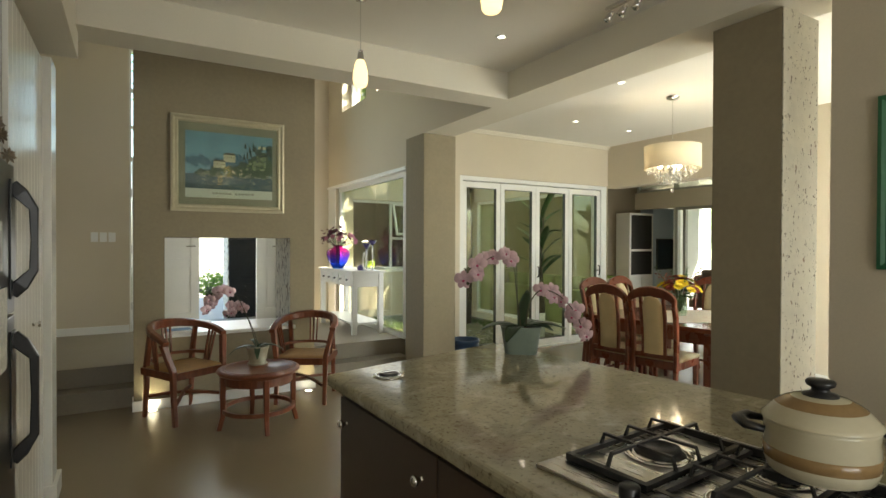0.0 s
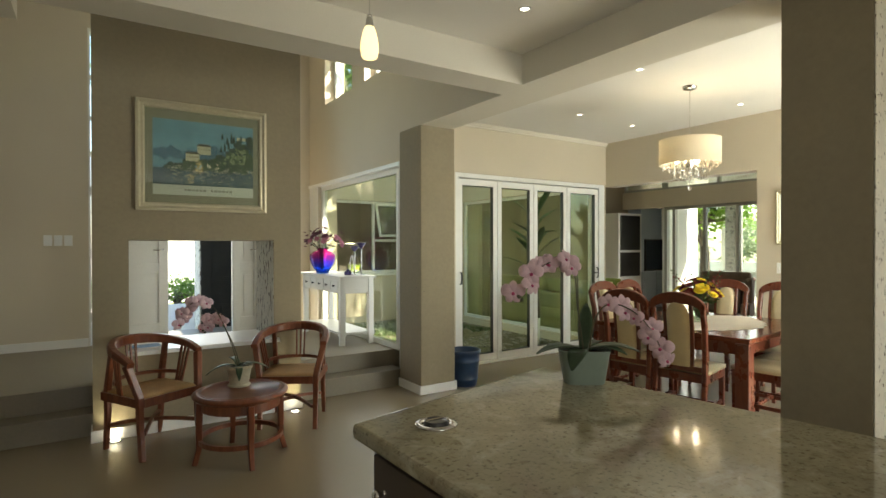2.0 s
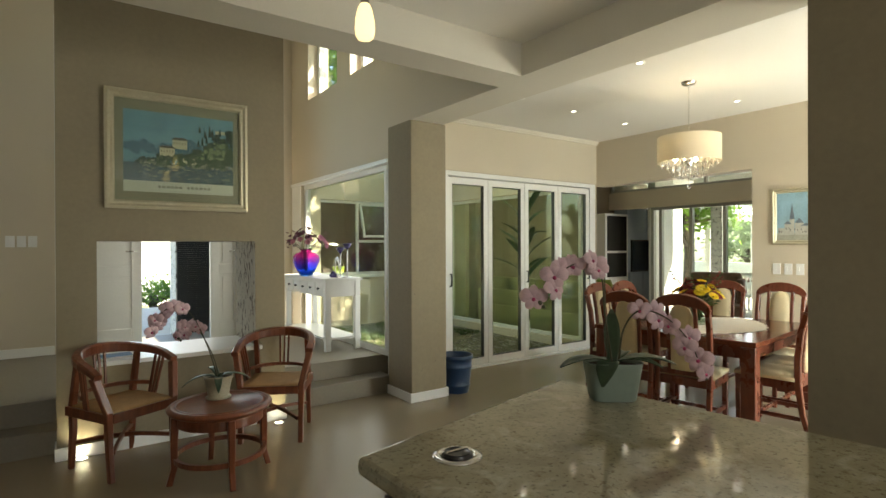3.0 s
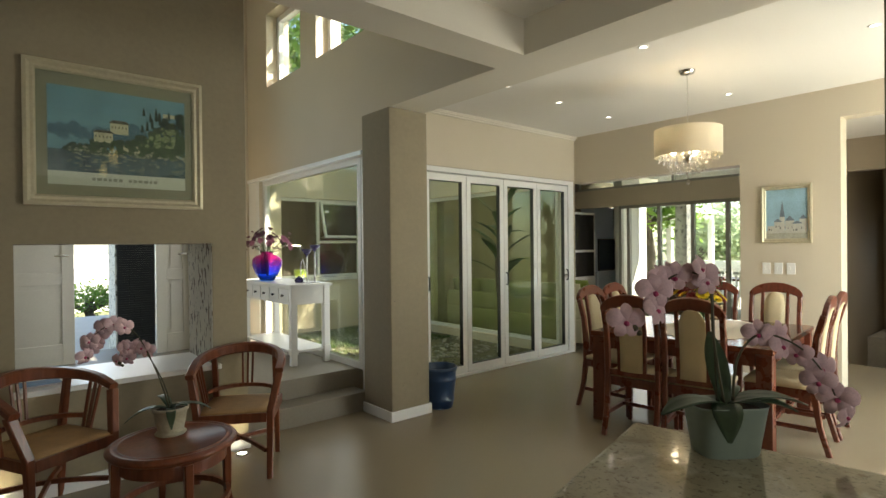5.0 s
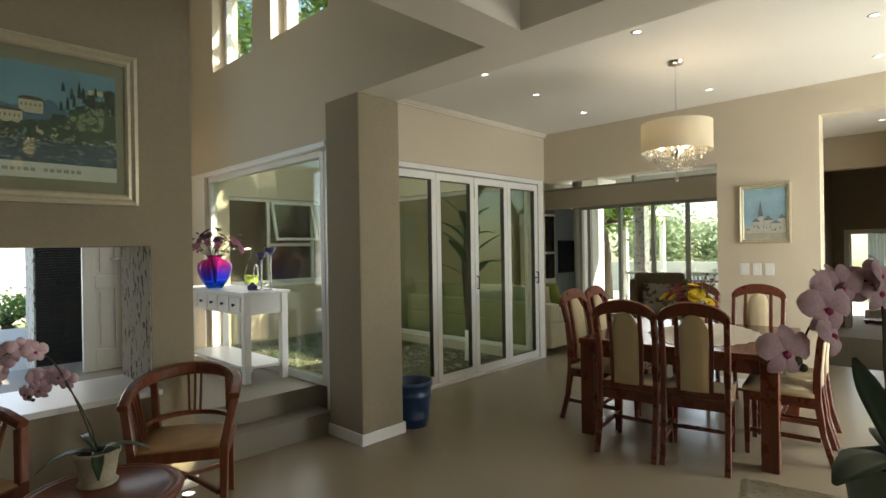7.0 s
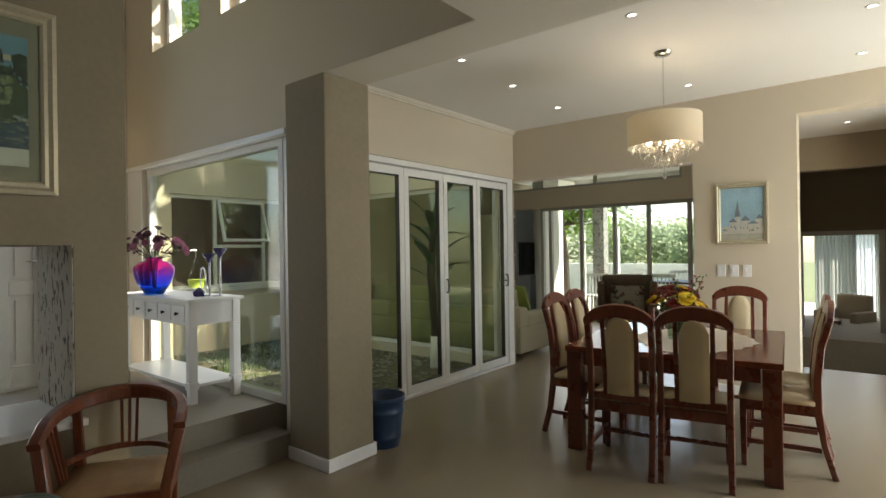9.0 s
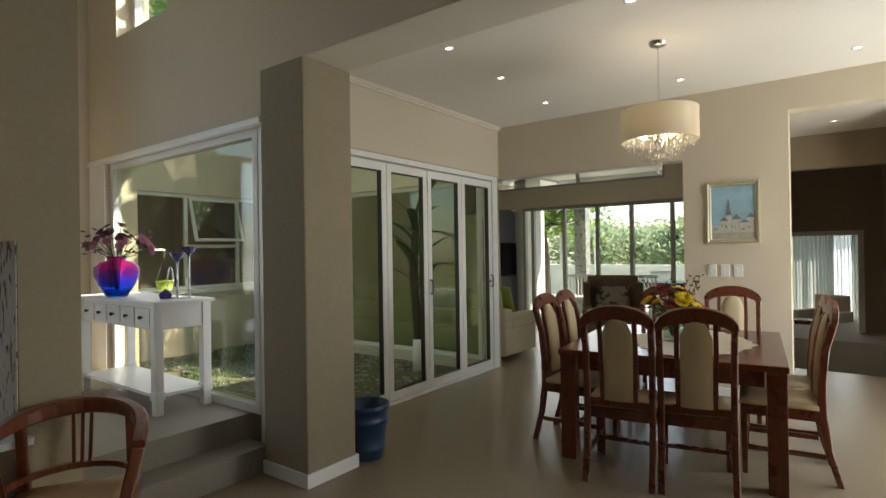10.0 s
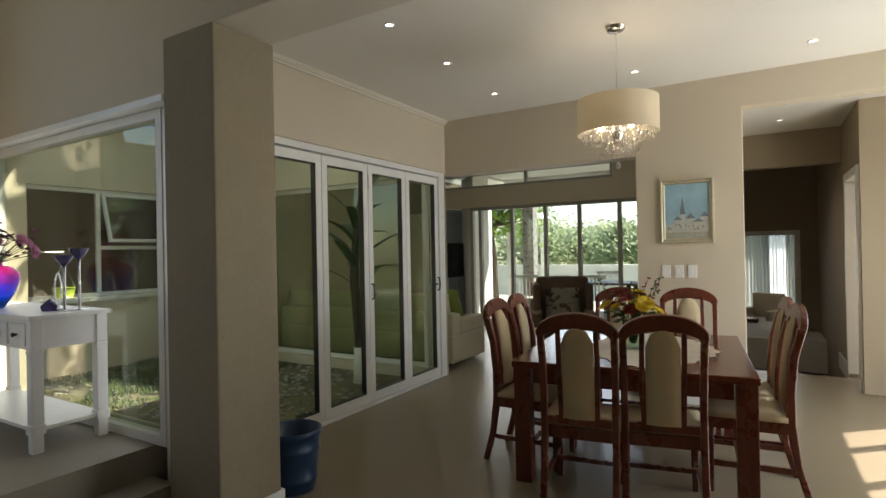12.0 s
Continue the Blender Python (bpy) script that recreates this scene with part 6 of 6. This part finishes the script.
for s in (-1, 1):
    part("armrest", boxes((-0.3, 0.3, s * 0.33 - 0.06, s * 0.33 + 0.06, 0.2, 0.66), soft=0.03), BEI, la)
    for x in (-0.28, 0.24):
        part("leg", boxes((x, x + 0.05, s * 0.3 - 0.025, s * 0.3 + 0.025, 0, 0.2)), RED, la)
st = thing("small_side_table", "small dark wooden side table in the lounge", "table", pose(12.95, 3.72, -0.5))
part("tabletop", boxes((-0.2, 0.2, -0.2, 0.2, 0.5, 0.54), soft=0.004), RED, st)
for x in (-0.17, 0.17):
    for y in (-0.17, 0.17):
        part("leg", boxes((x - 0.02, x + 0.02, y - 0.02, y + 0.02, 0, 0.5)), RED, st)

# ---- courtyard ----
SANDY = material("sandy_courtyard_soil", (0.16, 0.14, 0.085), 0.95, vary=0.3, scale=4, fine=40, bump=0.5)
structure("ground_courtyard", boxes((3.26, 6.46, 6.76, 11.0, -0.5, -0.06)), SANDY, "sandy courtyard ground with pebbles and grass")
structure("wall_north_wing", boxes((2.9, 4.1, 11.0, 11.2, -0.5, 3.6), (4.1, 8.6, 11.0, 11.2, -0.5, 0.88), (4.1, 8.6, 11.0, 11.2, 2.32, 3.6), (8.6, 9.5, 11.0, 11.2, -0.5, 3.6)), WALL, "cream wall of the north wing")
structure("sill_north_wing", boxes((4.05, 8.65, 10.93, 11.02, 0.85, 0.90)), WHITE)
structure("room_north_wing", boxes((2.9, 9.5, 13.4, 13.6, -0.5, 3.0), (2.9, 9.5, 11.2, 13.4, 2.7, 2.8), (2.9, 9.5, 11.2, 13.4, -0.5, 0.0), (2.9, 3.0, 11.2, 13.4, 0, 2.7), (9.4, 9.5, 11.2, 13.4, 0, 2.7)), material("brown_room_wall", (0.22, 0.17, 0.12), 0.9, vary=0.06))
structure("eave_north_wing", boxes((2.7, 9.6, 10.3, 11.4, 3.3, 3.42)), WHITE)
nw = framed("window_9", (4.1, 11.1, 0), 0, 4.5, 0.90, 2.32, (0.98, 1.83, 2.7, 3.6), "white-framed north wing window with an open sash", 0.05, 0.06, ALU, GREENGLASS)
part("rail", boxes((1.005, 1.805, -0.03, 0.03, 1.52, 1.57)), ALU, nw)
sa = part("sash", boxes((0.0, 0.04, -0.02, 0.02, -0.68, 0), (0.76, 0.8, -0.02, 0.02, -0.68, 0), (0.04, 0.76, -0.02, 0.02, -0.04, 0), (0.04, 0.76, -0.02, 0.02, -0.68, -0.64)), ALU, nw, "open white top-hung sash", at=pose(1.005, -0.05, 2.27, -16, 0, 0))
p = part("pane", boxes((0.04, 0.76, -0.003, 0.003, -0.64, -0.04)), GLASS, sa)
p.visible_shadow = False
g = random.Random(30)
PEB = material("river_pebbles", (0.34, 0.32, 0.28), 0.8, vary=0.35, scale=20, random_each=0.4)
bm = bmesh.new()
for i in range(900):
    x, y = g.uniform(3.4, 6.4), g.uniform(6.85, 10.9)
    if y > 8.4 and g.random() < 0.5:
        continue
    r = g.uniform(0.015, 0.04)
    bmesh.ops.create_icosphere(bm, subdivisions=1, radius=r, matrix=Matrix.Translation((x, y, -0.055)) @ Matrix.Rotation(g.uniform(0, 3), 4, "Z") @ Matrix.Diagonal((1.3, 0.9, 0.5, 1)))
tagged(part("pebbles", bm, PEB, None, "", True), "pale and dark river pebbles on the courtyard ground", "pebbles", kind="stuff")
GRASS = material("courtyard_grass", (0.07, 0.12, 0.03), 0.8, vary=0.4, scale=6)
me = bpy.data.meshes.new("grass")
vs_, fs_ = [], []
for i in range(9000):
    x, y = g.uniform(3.3, 6.4), g.uniform(8.8, 10.95)
    if noise.noise(Vector((x * 1.3, y * 1.3, 0))) < -0.1:
        continue
    a, h = g.uniform(0, 6.28), g.uniform(0.03, 0.07)
    dx, dy = 0.006 * math.cos(a), 0.006 * math.sin(a)
    k = len(vs_)
    vs_ += [(x - dx, y - dy, -0.06), (x + dx, y + dy, -0.06), (x + dy * 4, y - dx * 4, -0.06 + h)]
    fs_.append((k, k + 1, k + 2))
me.from_pydata(vs_, [], fs_)
me.materials.append(GRASS)
tagged(new("grass", me), "patchy green grass in the courtyard", "grass", kind="stuff")
# palm-like plant with whitewashed foot
pl = thing("strelitzia", "tall strelitzia with whitewashed trunk foot in the courtyard", "plant", pose(6.0, 7.4, -0.06))
part("trunk", tube([(0, 0, 0), (0.02, 0, 0.5), (-0.03, 0.02, 1.2), (0.02, 0.0, 1.9)], [0.06, 0.055, 0.05, 0.04], 10), material("dark_trunk", (0.06, 0.05, 0.035), 0.9, vary=0.3, scale=12, bump=0.4), pl, "", True)
part("whitewash", tube([(0, 0, 0.0), (0.016, 0, 0.4)], [0.064, 0.060], 12), WHITE, pl, "whitewashed trunk foot", True)
BIGLEAF = material("strelitzia_leaf", (0.035, 0.085, 0.025), 0.4, vary=0.3, scale=5, fine=40)
for i in range(16):
    a = i * 2.4
    part("leaf", strap_leaf((0.02 * math.cos(a), 0.02 * math.sin(a), 1.0 + 0.06 * i), (math.cos(a), math.sin(a)), g.uniform(0.34, 0.52), 0.075, g.uniform(0.1, 0.7), g.uniform(0.8, 1.3)), BIGLEAF, pl, "", True)
hp = thing("hanging_pot", "lime green hanging pot on a wire in the courtyard", "hanging pot", pose(3.72, 8.95, 1.05))
part("pot", lathe([(0.0, 0.0), (0.07, 0.0), (0.09, 0.09), (0.096, 0.095), (0.085, 0.09), (0.0, 0.08)], 28), material("lime_glaze", (0.38, 0.50, 0.06), 0.35, vary=0.08), hp, "", True)
part("wire", tube([(-0.09, 0, 0.09), (0, 0, 0.35), (0.09, 0, 0.09)], 0.003, 5), STEEL, hp)
part("hook", tube([(0, 0, 0.34), (0, 0, 0.42), (-0.46, 0, 0.42)], 0.006, 6), STEEL, hp)


# ---- trees and garden ----
def tree(at, height, spread, seed, n=2600, label="leafy green garden tree", leaf=0.11, colour=None, lean=(0, 0, 0), low=0.55):
    g = random.Random(seed)
    t = thing("tree", label, "tree", pose(*at), "garden trees")
    bark = TRUNK
    part("trunk", tube([(0, 0, 0), (0.1, 0.05, height * 0.3), (0, 0.1, height * 0.55)], [0.16, 0.12, 0.07], 10), bark, t, "", True)
    hubs = []
    for i in range(9):
        a, e = g.uniform(0, 6.28), g.uniform(0.2, 1.1)
        tip = Vector((spread * 0.75 * math.cos(a) * math.cos(e), spread * 0.75 * math.sin(a) * math.cos(e), height * low + height * (0.95 - low) * math.sin(e)))
        part("limb", tube([(0, 0.05, height * (0.35 + 0.02 * i)), tip * 0.5 + Vector((0, 0, height * 0.25)) + Vector(lean) * 0.5, tip + Vector(lean)], [0.06, 0.035, 0.012], 6), bark, t, "", True)
        hubs += [tip, tip * 0.75 + Vector((0, 0, height * 0.2))]
    vs_, fs_ = [], []
    for i in range(n):
        h = g.choice(hubs) + Vector(lean)
        c = h + Vector((g.gauss(0, 1), g.gauss(0, 1), g.gauss(0, 0.7))) * spread * 0.24
        d = Vector((g.uniform(-1, 1), g.uniform(-1, 1), g.uniform(-0.8, 0.6))).normalized()
        e = d.orthogonal().normalized()
        s = leaf * g.uniform(0.6, 1.3)
        k = len(vs_)
        vs_ += [c, c + d * s * 0.5 + e * s * 0.28, c + d * s, c + d * s * 0.5 - e * s * 0.28]
        fs_.append((k, k + 1, k + 2, k + 3))
    me = bpy.data.meshes.new("crown")
    me.from_pydata(vs_, [], fs_)
    me.materials.append(colour or FOLIAGE)
    o = new("crown", me)
    o.parent = t
    return t


TRUNK = material("tree_bark", (0.10, 0.08, 0.06), 0.95, vary=0.3, scale=10, bump=0.5)
FOLIAGE = material("bright_foliage", (0.10, 0.19, 0.03), 0.6, vary=0.45, scale=3, fine=12, bump=0.0)
# leaves of the far trees: glare and haze put into a paler colour
HAZEFOL = material("pale_hazed_foliage", (0.22, 0.28, 0.14), 0.6, vary=0.4, scale=3, fine=12, bump=0.0)
for leafy, through_light in ((FOLIAGE, (0.22, 0.36, 0.05)), (HAZEFOL, (0.46, 0.52, 0.32))):
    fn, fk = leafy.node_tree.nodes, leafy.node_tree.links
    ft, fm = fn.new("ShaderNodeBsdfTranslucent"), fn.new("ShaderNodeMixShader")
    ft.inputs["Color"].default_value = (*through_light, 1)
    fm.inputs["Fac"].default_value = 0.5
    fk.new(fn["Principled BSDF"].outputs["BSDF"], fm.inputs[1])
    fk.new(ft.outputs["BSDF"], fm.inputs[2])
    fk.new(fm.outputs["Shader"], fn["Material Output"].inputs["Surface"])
tree((6.6, 14.6, -0.5), 8.0, 3.0, 2, 11000, leaf=0.17)
tree((3.4, 15.2, -0.5), 8.5, 2.8, 6, 9000, leaf=0.17)
tree((6.15, 10.4, -0.5), 6.0, 1.9, 3, 6500, leaf=0.12, lean=(1.3, -1.5, 0.6))
tree((5.75, 9.3, -0.1), 6.4, 2.3, 12, 15000, "dark-stemmed courtyard tree over the pebbles", 0.19, lean=(0.3, -0.4, 0.4), low=0.68)
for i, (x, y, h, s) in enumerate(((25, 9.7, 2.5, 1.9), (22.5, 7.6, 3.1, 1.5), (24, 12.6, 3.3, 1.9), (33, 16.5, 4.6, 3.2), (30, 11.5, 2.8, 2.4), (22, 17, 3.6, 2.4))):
    tree((x, y, -0.5), h, s, 20 + i, 2600, leaf=0.26, colour=HAZEFOL, low=0.32)
tree((14.4, 9.7, -0.05), 4.2, 1.3, 41, 5000, "dark-leaved tree beside the patio", 0.16, low=0.3)
for i, (x, y) in enumerate(((1.2, 17.5), (2.4, 18.5), (3.6, 18.2), (0.0, 19))):
    tree((x, y, -0.6), 1.0, 1.1, 50 + i, 1400, "low sunlit garden shrub", 0.10)
PAVE = material("pale_stone_paving", (0.50, 0.47, 0.40), 0.85, vary=0.12, scale=3, fine=30, bump=0.2)
structure("paving_entrance", boxes((-4, 2.9, 8.72, 14.5, -0.5, 0.16)), PAVE, "pale sunlit entrance paving")
structure("paving_patio", boxes((10.9, 17.0, 2.0, 14.0, -0.5, -0.03)), PAVE, "pale sunlit patio paving")
structure("paving_terrace", boxes((3.25, 9.0, -6.0, 0.9, -0.5, -0.03)), PAVE, "pale terrace paving")
structure("garden_wall", boxes((19.4, 19.6, 5.6, 24.0, -0.5, 0.85), (-8, 9, 22.0, 22.2, -0.5, 1.3)), material("white_garden_wall", (0.78, 0.76, 0.70), 0.9, vary=0.05), "white plastered garden wall")
structure("ceiling_patio", boxes((10.9, 12.6, 2.0, 8.45, 3.0, 3.12)), WHITE, "white patio roof")
structure("beam_patio", boxes((12.45, 12.6, 2.0, 8.45, 2.88, 3.0)), WHITE)
tagged(part("patio_post", boxes((-0.07, 0.07, -0.07, 0.07, 0, 2.908), soft=0.006), WHITE, None, "", False, pose(12.52, 4.9, -0.029)), "square white patio post", "post")
GREYSTONE = speckled("grey_stone_cladding", (0.30, 0.30, 0.28), (0.12, 0.12, 0.115), 14.0, 0.55, 0.85, (0.2, 0.2, 0.19), soft=0.05)
tagged(part("stone_patio_pillar", boxes((-0.13, 0.13, -0.13, 0.13, 0, 2.908), soft=0.01), GREYSTONE, None, "", False, pose(12.46, 7.86, -0.029)), "grey stone-faced pillar under the patio roof", "pillar")
# white gazebo on the patio
gz = thing("gazebo", "white timber gazebo with a pitched roof on the patio", "gazebo", pose(16.2, 10.9, -0.03))
for x in (-1.3, 1.3):
    for y in (-1.5, 1.5):
        part("post", boxes((x - 0.07, x + 0.07, y - 0.07, y + 0.07, 0, 2.2)), WHITE, gz)
for y in (-1.5, 1.5):
    part("rafter_beam", boxes((-1.4, 1.4, y - 0.05, y + 0.05, 2.2, 2.36)), WHITE, gz)
for x in (-1.3, 1.3):
    part("rafter_beam", boxes((x - 0.05, x + 0.05, -1.44, 1.44, 2.2, 2.36)), WHITE, gz)
bm = bmesh.new()
top = [bm.verts.new(p) for p in ((0, -0.6, 3.3), (0, 0.6, 3.3))]
e4 = [bm.verts.new(p) for p in ((-1.6, -1.8, 2.36), (1.6, -1.8, 2.36), (1.6, 1.8, 2.36), (-1.6, 1.8, 2.36))]
for f in ((e4[0], e4[1], top[0]), (e4[1], e4[2], top[1], top[0]), (e4[2], e4[3], top[1]), (e4[3], e4[0], top[0], top[1]), (e4[3], e4[2], e4[1], e4[0])):
    bm.faces.new(f)
part("roof", bm, WHITE, gz)


def patio_chair(m):
    c = thing("patio_chair", "white slatted wooden patio chair", "chair", m, "patio chairs")
    part("seat", boxes((-0.22, 0.22, -0.24, 0.24, 0.42, 0.45)), WHITE, c)
    part("top_rail", boxes((0.2, 0.24, -0.24, 0.24, 0.86, 0.92)), WHITE, c)
    for k in range(6):
        part("slat", boxes((0.21, 0.23, -0.2 + 0.075 * k, -0.175 + 0.075 * k, 0.45, 0.86)), WHITE, c)
    for x in (-0.2, 0.2):
        for y in (-0.22, 0.22):
            part("leg", boxes((x - 0.02, x + 0.02, y - 0.02, y + 0.02, 0, 0.42)), WHITE, c)
    return c


pc = patio_chair(pose(11.8, 7.62, -0.03, 0, 0, 190))
for x, y, r in ((11.8, 6.9, 180), (11.8, 6.22, 175), (13.3, 7.3, 0), (13.3, 6.4, 10)):
    copy_thing(pc, pose(x, y, -0.03, 0, 0, r))
pt = thing("patio_table", "long dark patio table", "table", pose(12.5, 6.7, -0.03))
part("tabletop", boxes((-0.42, 0.42, -1.1, 1.1, 0.7, 0.74), soft=0.005), RED, pt)
for x in (-0.35, 0.35):
    for y in (-1.0, 1.0):
        part("leg", boxes((x - 0.035, x + 0.035, y - 0.035, y + 0.035, 0, 0.7)), RED, pt)
